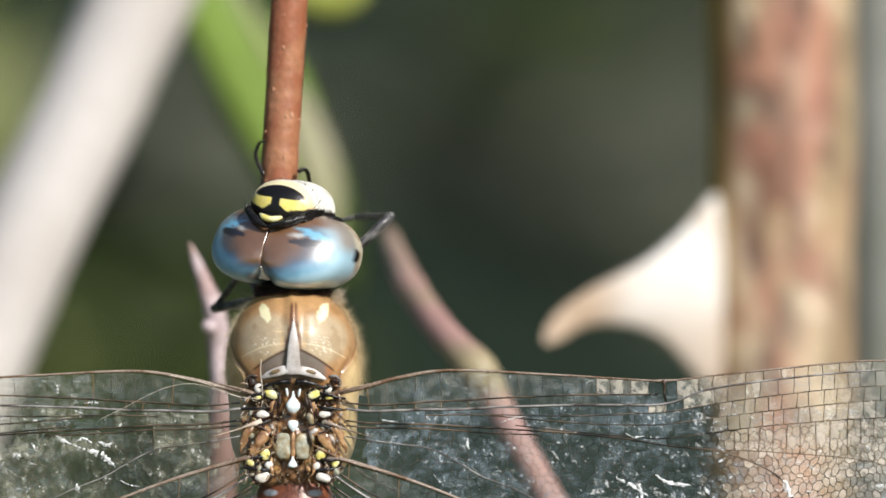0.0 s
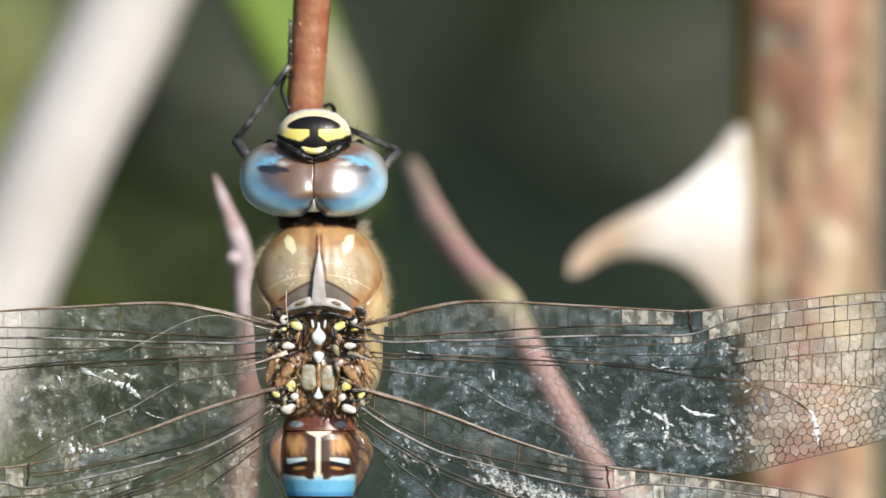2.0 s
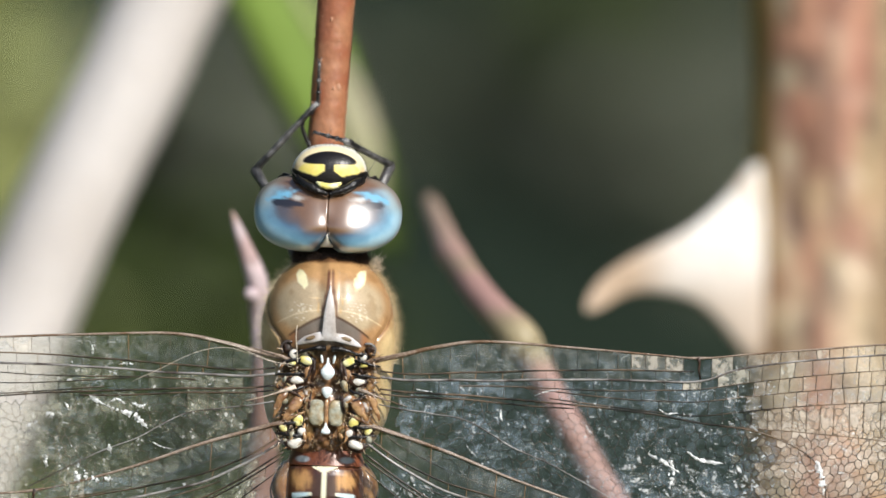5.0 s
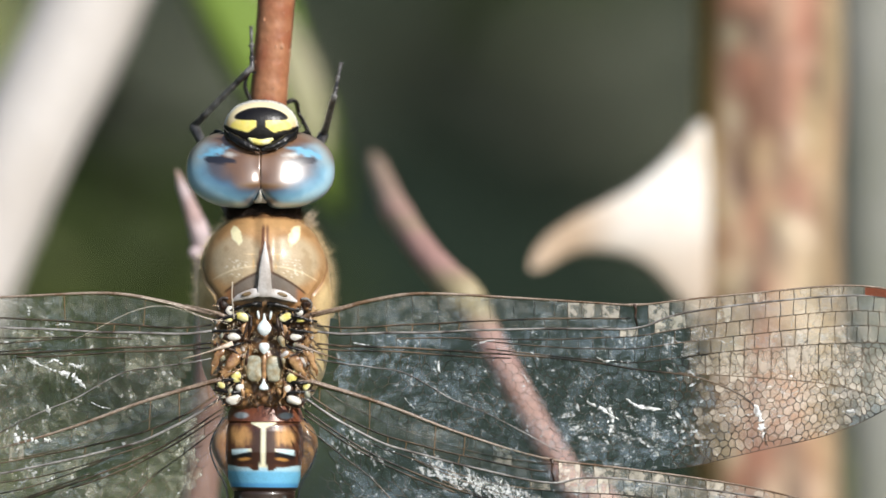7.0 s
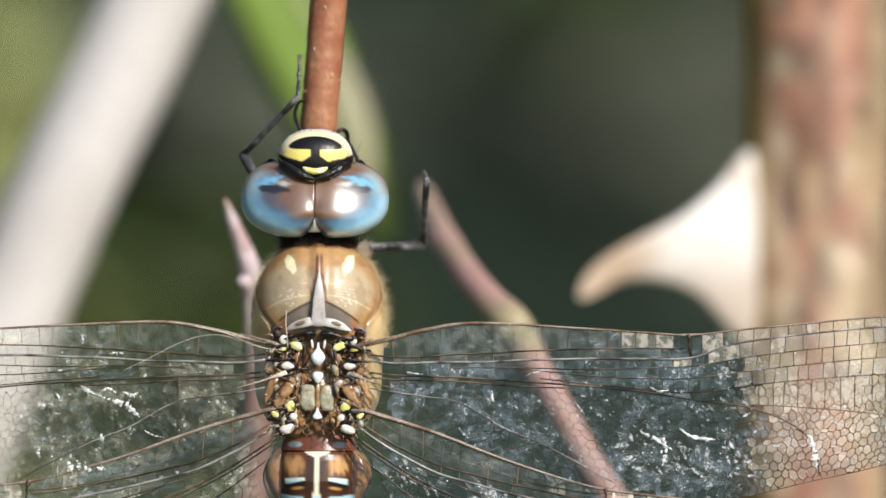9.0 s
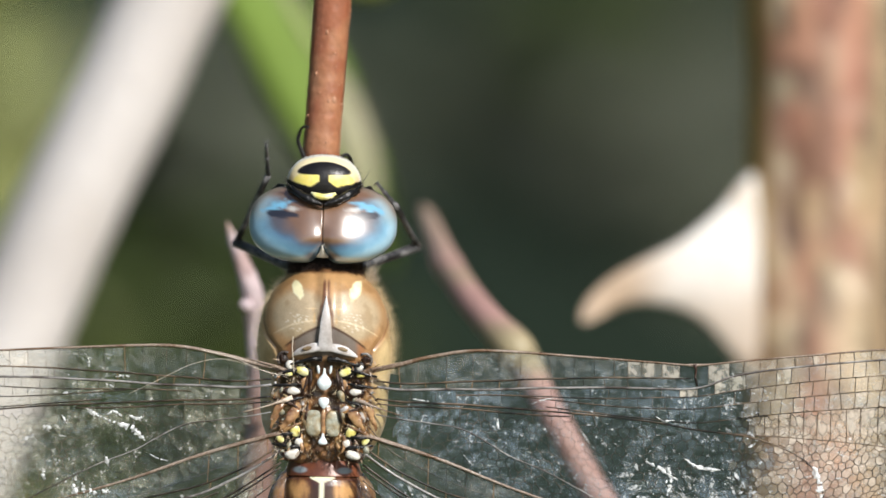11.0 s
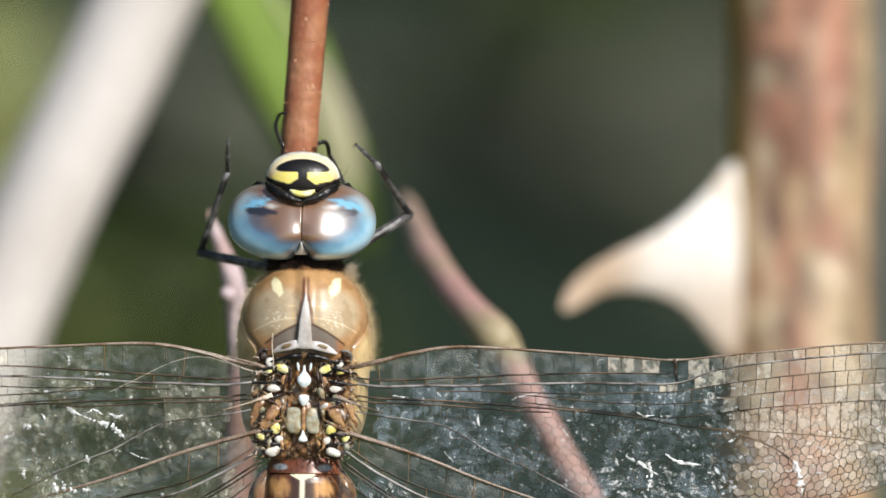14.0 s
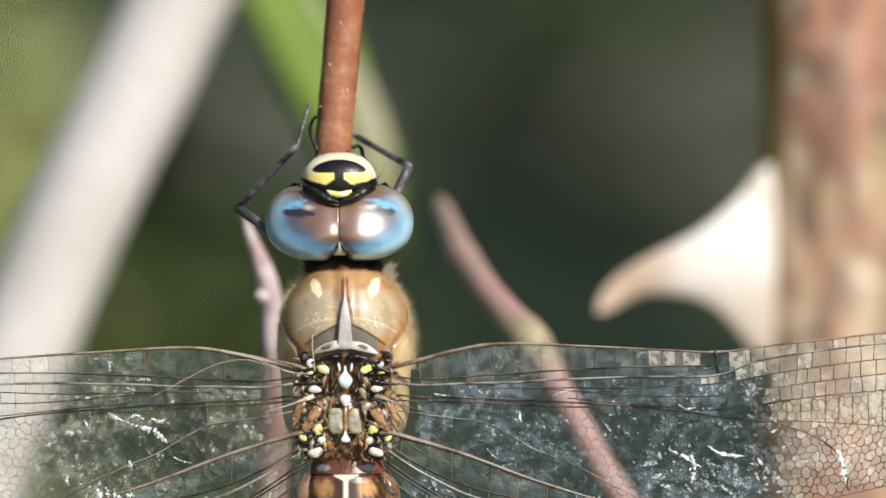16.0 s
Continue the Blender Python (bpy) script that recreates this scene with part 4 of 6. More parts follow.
        part("chest_rim", bm, BLACK, body)
        bm = bmesh.new()
        ellipsoid(bm, (2.5 * s, -2.85, 1.35), (0.34, 0.35, 0.42), 20, 14, Euler((0, 0.5 * s, 0)).to_matrix())
        crumple(bm, 0.18, 3)
        part("shoulder_knob", bm, DARK_BROWN, body, "dark shiny knob at the front wing root")
        bm = bmesh.new()
        tube(bm, curve([(2.2 * s, -3.15, 1.75), (2.6 * s, -3.15, 1.75), (2.85 * s, -3.0, 1.45), (2.75 * s, -2.95, 1.05)], 6), 0.085, 8, 0.2, 4)
        part("shoulder_rim", bm, GREY_VEIN, body, "shiny grey rim round the wing root")
        # broad amber folds towards the hindwing
        for pts, mat in (([(1.4, 2.95, -1.35, 0.14), (1.75, 3.2, -1.8, 0.3), (2.1, 3.22, -2.35, 0.26), (2.5, 3.1, -2.95, 0.12), (2.75, 2.95, -3.2, 0.04)], FOLD),
                         ([(2.3, 3.0, -0.95, 0.1), (2.7, 3.2, -1.5, 0.2), (3.0, 3.15, -2.2, 0.16), (3.2, 3.0, -2.9, 0.05)], FOLD),
                         ([(1.15, 3.0, 0.3, 0.06), (1.3, 3.15, -0.05, 0.13), (1.2, 3.1, -0.45, 0.12), (1.0, 2.95, -0.75, 0.05)], FOLD),
                         ([(0.95, 2.9, -1.35, 0.06), (1.12, 3.15, -1.6, 0.1), (1.14, 3.12, -2.4, 0.1), (1.0, 2.95, -3.1, 0.05)], HOLLOW),
                         ([(1.25, 3.0, -3.2, 0.05), (1.3, 3.2, -3.75, 0.12), (1.15, 3.15, -4.3, 0.1), (0.9, 2.95, -4.6, 0.05)], FOLD)):
            bm = bmesh.new()
            fold = curve(pts, 5)
            loft(bm, [[(s * (x + h * math.cos(a)), -y - 0.5 * h * math.sin(a), z + 0.5 * h * math.cos(a)) for a in (2 * math.pi * j / 12 for j in range(12))] for x, y, z, h in fold])
            crumple(bm, 0.11, pts[0][0] + s, 2.6)
            part("wing_fold", bm, mat, body, "amber fold between the wing roots")
        bm = bmesh.new()
        bead(bm, 0.38 * s, 0.78, 0.09, 0.3, 3.2, 0.15 * s, 0.14)
        part("centre_stick", bm, BLUE_SPOT, body)
    # centre line between the wing roots
    for shape, lift in (([(0.85, 0.05), (0.5, 0.11), (0.3, 0.26), (0.05, 0.42), (-0.2, 0.4), (-0.42, 0.22), (-0.5, 0.06)], 3.2),
                        ([(-0.92, 0.12), (-1.02, 0.3), (-1.25, 0.31), (-1.45, 0.2), (-1.62, 0.05)], 3.14), ([(-3.1, 0.04), (-3.35, 0.12), (-3.6, 0.27), (-3.75, 0.25), (-3.82, 0.08)], 3.1)):
        bm = bmesh.new()
        loft(bm, [[(w * math.cos(a), -lift - 0.5 * w * math.sin(a), z) for a in (2 * math.pi * j / 18 for j in range(18))] for z, w, _ in curve([(z, w, 0) for z, w in shape], 4)])
        part("centre_spot", bm, BLUE_SPOT, body, "pale bluish-white raised spot")
    bm = bmesh.new()
    ellipsoid(bm, (0, -2.86, -2.5), (0.16, 0.28, 0.95), 16, 14, power=3.0)
    part("back_seam", bm, FOLD, body, "amber strip between the back plates")
    for s in (-1, 1):
        bm = bmesh.new()
        ellipsoid(bm, (0.58 * s, -2.9, -2.5), (0.46, 0.24, 0.8), 32, 22, power=3.2)
        crumple(bm, 0.09, s * 5, 1.6)
        part("back_plate", bm, GREY_PLATE, body, "grey-brown ridged back plate")
        for x, z, rx, rz, lean, mat in ((1.3, 0.66, 0.42, 0.28, 0.35, YELLOW_SPOT), (2.1, 0.98, 0.24, 0.26, 0, WHITE_SPOT), (2.2, 0.44, 0.26, 0.17, 0, YELLOW_SPOT), (1.88, -0.58, 0.4, 0.22, 0.1, WHITE_SPOT),
                                        (1.74, -2.95, 0.3, 0.42, -0.5, YELLOW_SPOT), (2.6, -3.48, 0.22, 0.3, -0.4, YELLOW_SPOT), (1.43, -3.7, 0.24, 0.24, 0, WHITE_SPOT), (1.84, -4.4, 0.45, 0.28, -0.3, WHITE_SPOT)):
            bm = bmesh.new()
            bead(bm, s * x, z, rx * 1.05, rz * 1.05, 3.22 - 0.08 * x, -s * lean, 0.17)
            crumple(bm, 0.08, s * 3 + x)
            part("wing_root_spot", bm, mat, body, "whitish-yellow wing-root plate")
            bm = bmesh.new()
            bead(bm, s * (x + 0.06), z - 0.03, rx * 1.5, rz * 1.55, 3.1 - 0.08 * x, -s * lean, 0.2)
            crumple(bm, 0.12, s * 4 + x)
            part("spot_rim", bm, BLACK if (int(x * 10) % 2) else DARK_BROWN, body)
    # dark knobs, bars and folds in between
    rng = random.Random(11)
    for s in (-1, 1):
        for n in range(30):
            x, z, w = rng.uniform(0.9, 3.0), rng.uniform(-4.7, 1.3), rng.uniform(0.08, 0.24)
            if min(math.hypot(x - px, (z - pz) * 1.2) for px, pz in SPOTS) < 0.5 or x < 1.15 and -3.4 < z < -1.4:
                continue
            bm = bmesh.new()
            ellipsoid(bm, (s * x, -2.9 - rng.uniform(0, 0.22), z), (w, 0.26, w * rng.uniform(0.6, 1.8)), 10, 8, Euler((0, rng.uniform(-0.8, 0.8), 0)).to_matrix())
            crumple(bm, 0.16, n)
            part("root_knob", bm, rng.choice((DARK_BROWN, FOLD, AMBER, KEEL, GREY_PLATE)), body)
        for z0, z1, xa, xb, mat in ((0.75, 0.35, 1.2, 3.2, BLACK), (-0.1, -0.3, 1.2, 3.2, BLACK), (-0.9, -1.5, 1.1, 3.0, BLACK), (-2.0, -1.1, 1.2, 2.9, DARK_BROWN), (-2.4, -3.3, 1.2, 3.1, AMBER),
                                    (-3.2, -3.3, 1.5, 3.2, BLACK), (-4.0, -3.8, 1.1, 3.1, BLACK), (-1.2, -2.6, 0.95, 1.15, DARK_BROWN), (0.9, -0.6, 0.75, 0.95, DARK_BROWN)):
            bm = bmesh.new()
            pts = curve([(s * xa, -3.0, z0), (s * (xa * 0.6 + xb * 0.4), -3.22, (z0 + z1) / 2 + rng.uniform(-0.15, 0.15)), (s * xb, -3.02, z1)], 6)
            tube(bm, pts, [0.025 + 0.085 * math.sin(3.1 * i / len(pts)) for i, _ in enumerate(pts)], 8)
            crumple(bm, 0.07, z0)
            part("root_bar", bm, mat, body)
    for s in (-1, 1):
        for pts, r, mat in (([(2.2, -3.0, 0.55), (2.9, -3.15, 0.85), (3.8, -3.15, 1.1), (4.8, -3.1, 1.35)], 0.2, COSTA), ([(1.95, -3.1, -1.05), (2.5, -3.3, -1.2), (3.2, -3.25, -1.45), (4.0, -3.15, -1.7), (4.9, -3.1, -1.95)], 0.24 if s < 0 else 0.15, PALE_STRUT if s < 0 else COSTA),
                            ([(2.1, -3.0, -3.3), (2.8, -3.15, -3.25), (3.8, -3.15, -3.55), (5.0, -3.1, -3.9)], 0.19, COSTA),
                            ([(0.9, -2.95, 0.5), (1.1, -3.1, -0.1), (1.3, -3.1, -0.7), (1.2, -3.0, -1.3)], 0.16, DARK_BROWN)):
            bm = bmesh.new()
            line = curve([(s * x, y, z) for x, y, z in pts], 6)
            tube(bm, line, [r * (0.12 + 0.88 * (1 - i / (len(line) - 1)) ** (3.0 if mat is PALE_STRUT else 1.6)) for i in range(len(line))], 10, 0.12, 8)
            part("wing_strut", bm, mat, body)
    roots, ways, sizes = [], [], []
    for _ in range(500):
        x, z = rng.choice((-1, 1)) * rng.uniform(0.2, 2.9), rng.uniform(-4.8, 1.4)
        roots.append((x, -3.0, z))
        ways.append((rng.gauss(0, 0.8), -0.5, rng.gauss(0, 0.8)))
        sizes.append(rng.uniform(0.15, 0.5))
    v, f = hairs(roots, ways, sizes, 0.01)
    tagged(mesh_part("root_hair", v, f, HAIR, body, "golden hairs among the wing roots"), kind="stuff")
    # slivers added among the wing roots for a busy texture
    for mat, count, words in ((PALE_STRUT, 110, "pale splinters among the wing roots"), (BLACK, 26, "dark splinters among the wing roots"), (FOLD, 80, "amber splinters among the wing roots")):
        roots, ways, sizes = [], [], []
        while len(roots) < count:
            x, z = rng.uniform(0.95, 3.1), rng.uniform(-4.7, 1.4)
            if min(math.hypot(x - px, (z - pz) * 1.2) for px, pz in SPOTS) < 0.36:
                continue
            side = rng.choice((-1, 1))
            roots.append((side * x, -3.22 - rng.uniform(0, 0.12), z))
            ways.append((side * rng.uniform(0.1, 1.0), rng.uniform(-0.15, 0.3), rng.gauss(-0.3, 0.6)))
            sizes.append(rng.uniform(0.12, 0.42))
        v, f = hairs(roots, ways, sizes, 0.04)
        tagged(mesh_part("root_splinter", v, f, mat, body, words), kind="stuff")
    roots, ways, sizes = [], [], []
    for _ in range(160):
        roots.append((rng.uniform(2.3, 2.9), rng.uniform(-1.2, 0.6), rng.uniform(6.1, 7.0)))
        ways.append((rng.gauss(0.8, 0.5), rng.gauss(-0.2, 0.5), rng.gauss(0.5, 0.5)))
        sizes.append(rng.uniform(0.3, 0.8))
    v, f = hairs(roots, ways, sizes, 0.012)
    tagged(mesh_part("neck_tuft", v, f, SILK, body, "pale tuft beside the neck"), kind="stuff")
    # soft fringe of hair
    roots, ways, sizes = [], [], []
    for _ in range(3400):
        a = rng.choice((-1, 1)) * rng.uniform(1.25, 2.0)
        z = rng.uniform(0.6, 6.8)
        i = np.interp(z, [h[0] for h in half][::-1], [h[1] for h in half][::-1])
        roots.append((i * math.sin(a), -i * math.cos(a) * 0.97, z))
        ways.append((math.sin(a) + rng.gauss(0, 0.35), -math.cos(a) + rng.gauss(0, 0.35), rng.gauss(0.2, 0.5)))
        sizes.append(rng.uniform(0.2, 0.95) * (1.0 if rng.random() < 0.4 else 0.6))
    v, f = hairs(roots, ways, sizes, 0.0055)
    tagged(mesh_part("chest_hair", v, f, HAIR, body, "fine pale fuzz"), kind="stuff")
    roots, ways, sizes = [], [], []
    for _ in range(150):
        x = rng.uniform(-1.1, 1.1)
        z = rng.uniform(-4.9, -3.6)
        roots.append((x, -2.9, z))
        ways.append((rng.gauss(0, 0.5), -0.8, rng.gauss(-0.3, 0.5)))
        sizes.append(rng.uniform(0.3, 0.7))
    v, f = hairs(roots, ways, sizes, 0.02)
    tagged(mesh_part("back_hair", v, f, DARK_HAIR, body, "dark bristles on the back"), kind="stuff")
    # neck
    bm = bmesh.new()
    loft(bm, [[(w * math.sin(a) - 0.1, -0.4 - w * 0.75 * math.cos(a), z) for a in (2 * math.pi * j / 40 for j in range(40))] for z, w in ((6.2, 2.1), (6.8, 2.2), (7.15, 2.05), (7.5, 1.75), (8.4, 1.5))])
    part("neck", bm, BLACK, body, "dark bristly neck collar")
    roots, ways, sizes = [], [], []
    for _ in range(900):
        a = rng.uniform(-1.5, 1.5)
        roots.append((2.1 * math.sin(a) - 0.1, -0.4 - 1.7 * math.cos(a), rng.uniform(6.5, 7.2)))
        ways.append((math.sin(a) * 0.6 + rng.gauss(0, 0.25), -math.cos(a) * 0.8, rng.uniform(-0.5, 0.6)))
        sizes.append(rng.uniform(0.25, 0.6))
    v, f = hairs(roots, ways, sizes, 0.022)
    tagged(mesh_part("neck_bristle", v, f, DARK_HAIR, body), kind="stuff")


def abdomen(body):
    """Ten segments with the blue, brown and cream markings."""
    blue, pale, dark, cream = lin(104, 180, 226), lin(206, 232, 240), lin(62, 36, 28), lin(240, 236, 206)
    cuts = [-4.75, -5.75, -9.95, -15.5, -20.5, -25.3, -30, -34.6, -38.8, -42.0, -44.2]
    shape = [(-4.3, 1.9), (-5.2, 2.25), (-6.3, 2.55), (-7.6, 2.62), (-8.8, 2.35), (-9.9, 2.0), (-12, 1.6), (-14, 1.45), (-20, 1.75), (-30, 1.85), (-38, 1.75), (-42, 1.6), (-44.3, 1.3)]
    zs, ws = np.array([s[0] for s in shape])[::-1], np.array([s[1] for s in shape])[::-1]

    def first(x, y, z):
        """Collar, the cream wedge, the bars and the blue band."""
        if z > -5.75:
            c = mixed(lin(110, 62, 44), lin(150, 90, 62), 0.5 + 0.5 * noise.noise((x * 2, y, z * 2)))
            return mixed(c, lin(168, 178, 186), step(-math.hypot((abs(x) - 1.35) / 0.55, (z + 5.35) / 0.26), -1.0, -0.5))
        n = noise.fractal((x * 1.6, y * 1.6, z * 1.6), 1, 2, 3)
        # vertical sheen on the gold panels is put in as streaks of colour
        streak = noise.noise((x * 5.0, 1.0, z * 0.9))
        c = mixed(lin(96, 58, 38), lin(206, 156, 100), step(1.05 - math.hypot((abs(x) - 1.35) / 0.95, (z + 6.6) / 0.75) + 0.4 * n + 0.35 * streak, 0.0, 0.8))
        # shading of the segment's sides, put into the colour
        c = mixed(c, lin(84, 52, 36), 0.7 * step(abs(x), 1.85, 2.1))
        c = mixed(c, dark, 0.9 * step(0.86 + 0.2 * n - abs(x), 0.0, 0.3) * step(z, -8.75, -8.55) * step(-6.0 - z, 0.0, 0.3))
        c = mixed(c, dark, 0.9 * step(-abs(abs(x) - 0.5 - 0.3 * (z + 6.2)), -0.16, -0.06) * step(z, -6.6, -6.3))
        tilt = 0.1 * (abs(x) - 1.3)
        c = mixed(c, dark, 0.92 * step(-abs(z + 7.95 + tilt), -0.5, -0.34) * step(2.05 - abs(x), 0.0, 0.15))
        c = mixed(c, lin(196, 142, 76), step(1 - math.hypot((abs(x) - 1.15) / 0.5, (z + 8.02 + tilt) / 0.13), 0.0, 0.5))
        wedge = step(abs(x), 0.66, 0.74) * step(1.95 - abs(x), 0.0, 0.08)
        c = mixed(c, lin(20, 20, 26), step(-abs(z + 7.76 + tilt * 1.2), -0.2, -0.12) * wedge)
        c = mixed(c, mixed(pale, cream, step(1.1 - abs(x), 0.0, 0.4)), step(0.1 + 0.08 * step(abs(x), 0.7, 1.9) - abs(z + 7.52 + tilt * 1.4), -0.03, 0.04) * wedge)
        wide = 0.16 + 0.6 * step(z, -6.2, -5.8) ** 1.5 + 0.1 * step(-z, 8.0, 8.7)
        c = mixed(c, cream, step(wide - abs(x), -0.04, 0.04) * step(z, -9.0, -8.8))
        lower = -8.5 - 0.2 * step(0.9 - abs(x), 0.0, 0.35) * step(abs(x), 0.2, 0.35) + 0.12 * step(abs(x), 1.2, 2.1)
        band = mixed(mixed(lin(120, 196, 236), pale, 0.75 * step(z, -8.85, -8.6)), lin(72, 150, 210), 0.8 * step(-9.35 - z, 0.0, 0.25))
        c = mixed(c, band, step(lower - z, -0.04, 0.04) * step(z, -9.74, -9.68))
        return mixed(c, lin(52, 34, 30), step(-9.7 - z, -0.02, 0.04))

    def later(z0, z1):
        def paint(x, y, z):
            f = (z0 - z) / (z0 - z1)
            c = mixed(lin(58, 40, 30), lin(30, 24, 22), 0.5 + 0.5 * noise.noise((x * 2, y, z)))
            c = mixed(c, pale, step(0.12 - abs(f - 0.23) + 0.03 * abs(x), 0.0, 0.03) * step(abs(x), 0.12 + max(f - 0.12, 0) * 2.5, 0.2 + max(f - 0.12, 0) * 2.5) * step(1.5 - abs(x), 0.0, 0.15))
            c = mixed(c, blue, step(1 - math.hypot((abs(x) - 0.8) / 0.62, (f - 0.8) / 0.16), 0.0, 0.25))
            c = mixed(c, cream, step(1 - math.hypot((abs(x) - 0.35) / 0.5, (f - 0.45) / 0.05), 0.0, 0.3))
            return mixed(c, blue, step(y, 0.2, 0.6) * 0.6)
        return paint

    for n, (z0, z1) in enumerate(zip(cuts, cuts[1:])):
        rings = []
        rows = 64 if n < 2 else 26
        for i in range(rows + 1):
            z = z0 + (z1 - z0) * i / rows
            w = float(np.interp(z, zs, ws)) * (1 - 0.05 * (1 - step(min(i, rows - i), 0, 3)))
            back = 0.35 * step(-z, 10, 44) * 3
            rings.append([(w * math.sin(a) + 0.08, back - w * 0.92 * math.cos(a), z) for a in (2 * math.pi * j / 112 for j in range(112))])
        bm = bmesh.new()
        loft(bm, rings)
        part("abdomen_segment", bm, PIGMENT, body, "brown segment with blue and cream bands" if n < 2 else "dark segment with paired blue spots", paint=first if n < 2 else later(z0, z1))
    for s in (-1, 1):
        bm = bmesh.new()
        rings = []
        for z, o, h in curve([(-5.2, 1.9, 0.25), (-6.2, 2.45, 0.55), (-7.3, 2.62, 0.62), (-8.4, 2.3, 0.5), (-9.3, 1.95, 0.2)], 6):
            rings.append([(s * (o + h * math.cos(a)) + 0.08, -0.1 + h * 1.6 * math.sin(a), z) for a in (2 * math.pi * j / 16 for j in range(16))])
        loft(bm, rings)
        part("flank", bm, FLANK, body, "amber side lobe of the abdomen")
        bm = bmesh.new()
        tube(bm, curve([(s * 2.45, -0.6, -5.5), (s * 3.05, -0.5, -6.6), (s * 3.22, -0.5, -7.5), (s * 2.85, -0.6, -8.6), (s * 2.3, -0.6, -9.6), (s * 2.0, -0.5, -11)], 6), 0.06, 6)
        part("flank_line", bm, BLACK, body)
        bm = bmesh.new()
        rings = [[(s * 0.7 + w * math.cos(a), 1.0 + w * 0.4 * math.sin(a), z) for a in (2 * math.pi * j / 10 for j in range(10))] for z, w in ((-44, 0.2), (-46, 0.5), (-48, 0.42), (-49, 0.08))]
        loft(bm, rings)
        part("tail_appendage", bm, BLACK, body)


HEAD_AT = Vector((-0.34, -0.5, 9.63))


def head(body):
    """Two great eyes, the marked brow, the white face and mouth."""
    bm = bmesh.new()
    ellipsoid(bm, (0, 0.9, 0.0), (2.5, 2.2, 1.9), 28, 18)
    root = part("head", bm, BLACK, body, "large-eyed head with a white face")
    root.location = HEAD_AT * MM
    brown, deep, sky_blue, rim = lin(120, 86, 58), lin(84, 60, 44), lin(122, 178, 208), lin(66, 108, 142)
    inky = lin(24, 20, 26)
    for s in (-1, 1):
        def paint(x, y, z, s=s):
            ax = x * s
            n = noise.fractal((x * 1.2, y * 1.2, z * 1.2 + 5), 1, 2, 3)
            edge = math.hypot((ax - 0.45) / 4.0, (z - 0.3) / 2.6) + 0.05 * n
            c = mixed(brown, deep, 0.22 * step(n, -0.3, 0.6))
            c = mixed(c, lin(82, 82, 90), 0.9 * step(edge, 0.3, 0.6) * step(ax, 0.8, 2.2) * (1 - 0.5 * step(z, 0.0, 0.8)))
            c = mixed(c, deep, 0.75 * step(1 - math.hypot((ax - 3.3) / 0.9, (z + 0.55 - 0.25 * (ax - 3.3)) / 0.42), 0.0, 0.8))
            c = mixed(c, rim, 0.85 * step(edge, 0.5, 0.68) * step(-z, 0.1, 1.0))
            # the eye's own blue rim, with its pale gloss put into the colour
            c = mixed(c, sky_blue, 0.95 * step(edge, 0.6, 0.93))
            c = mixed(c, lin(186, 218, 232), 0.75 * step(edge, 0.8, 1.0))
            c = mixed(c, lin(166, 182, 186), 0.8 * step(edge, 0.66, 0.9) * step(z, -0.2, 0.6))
            streak = 1.15 - math.hypot((ax - 2.75) / 1.1, (z - 1.08 + 0.2 * (ax - 2.5)) / 0.36)
            c = mixed(c, lin(118, 184, 216), 0.95 * step(streak + 0.6 * noise.noise((x * 3, y, z * 5)), 0.1, 0.8))
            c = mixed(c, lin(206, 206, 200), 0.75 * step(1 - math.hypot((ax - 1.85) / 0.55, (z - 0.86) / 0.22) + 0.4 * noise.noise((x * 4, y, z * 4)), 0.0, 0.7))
            c = mixed(c, mixed(brown, lin(150, 140, 130), step(ax, 2.6, 3.6)), step(z, 1.3, 1.75) * step(-ax, -3.9, -3.0))
            c = mixed(c, inky, 0.85 * step(1 - math.hypot((ax - 0.55) / 0.75, (z + 2.0) / 0.42), 0.0, 0.8))
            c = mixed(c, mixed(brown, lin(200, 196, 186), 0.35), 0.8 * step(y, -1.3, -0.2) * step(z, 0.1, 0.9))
            if y > 0.5:
                low = mixed(lin(214, 206, 182), lin(176, 150, 118), step(n, -0.2, 0.3))
                low = mixed(low, lin(120, 92, 68), 0.8 * step(noise.noise((x * 2.6, y * 2.6, z * 2.6)), 0.25, 0.5) * step(z, -0.6, 0.6))
                low = mixed(low, lin(190, 214, 224), 0.85 * step(-z, 0.4, 1.4))
                c = mixed(c, low, step(y, 0.5, 1.4))
                c = mixed(c, inky, step(1 - math.hypot((y - 0.85) / 0.66, (z - 0.15) / 0.5), 0.0, 0.35))
            c = mixed(c, inky, 0.95 * step(1.1 - math.hypot((ax - 2.45) / 0.98, (z - 0.5 - 0.06 * (ax - 2.4)) / (0.21 + 0.06 * (ax - 2.0))), 0.0, 0.2) * step(-y, -0.6, 0.2))
            return c

        bm = bmesh.new()
        ellipsoid(bm, (0.85 * s, 0.0, 0.0), (3.66, 2.9, 2.42), 120, 80, power=2.35)
        for v in bm.verts:
            if v.co.x * s < 0.012:
                v.co.x = 0.012 * s
            v.co.y *= 1.16 if v.co.y > 0 else 1.0
            near = math.exp(-(v.co.x / 0.22) ** 2)
            if v.co.y < 0:
                v.co.y = -2.9 * (-v.co.y / 2.9) ** 0.62
            v.co.y += (0.38 if v.co.y < 0 else 0.38 - 0.28 * step(v.co.y, 0.0, 1.4)) * v.co.z + 0.16 * near * step(-v.co.z, -0.1, 0.6) * (v.co.y < 0) + 0.24 * (v.co.x * s - 1.0) + (0.28 * math.exp(-(v.co.x / 0.8) ** 2) + 0.5 * step(-v.co.z, 0.7, 2.3) * math.exp(-(v.co.x / 1.1) ** 2)) * (v.co.y < 0)
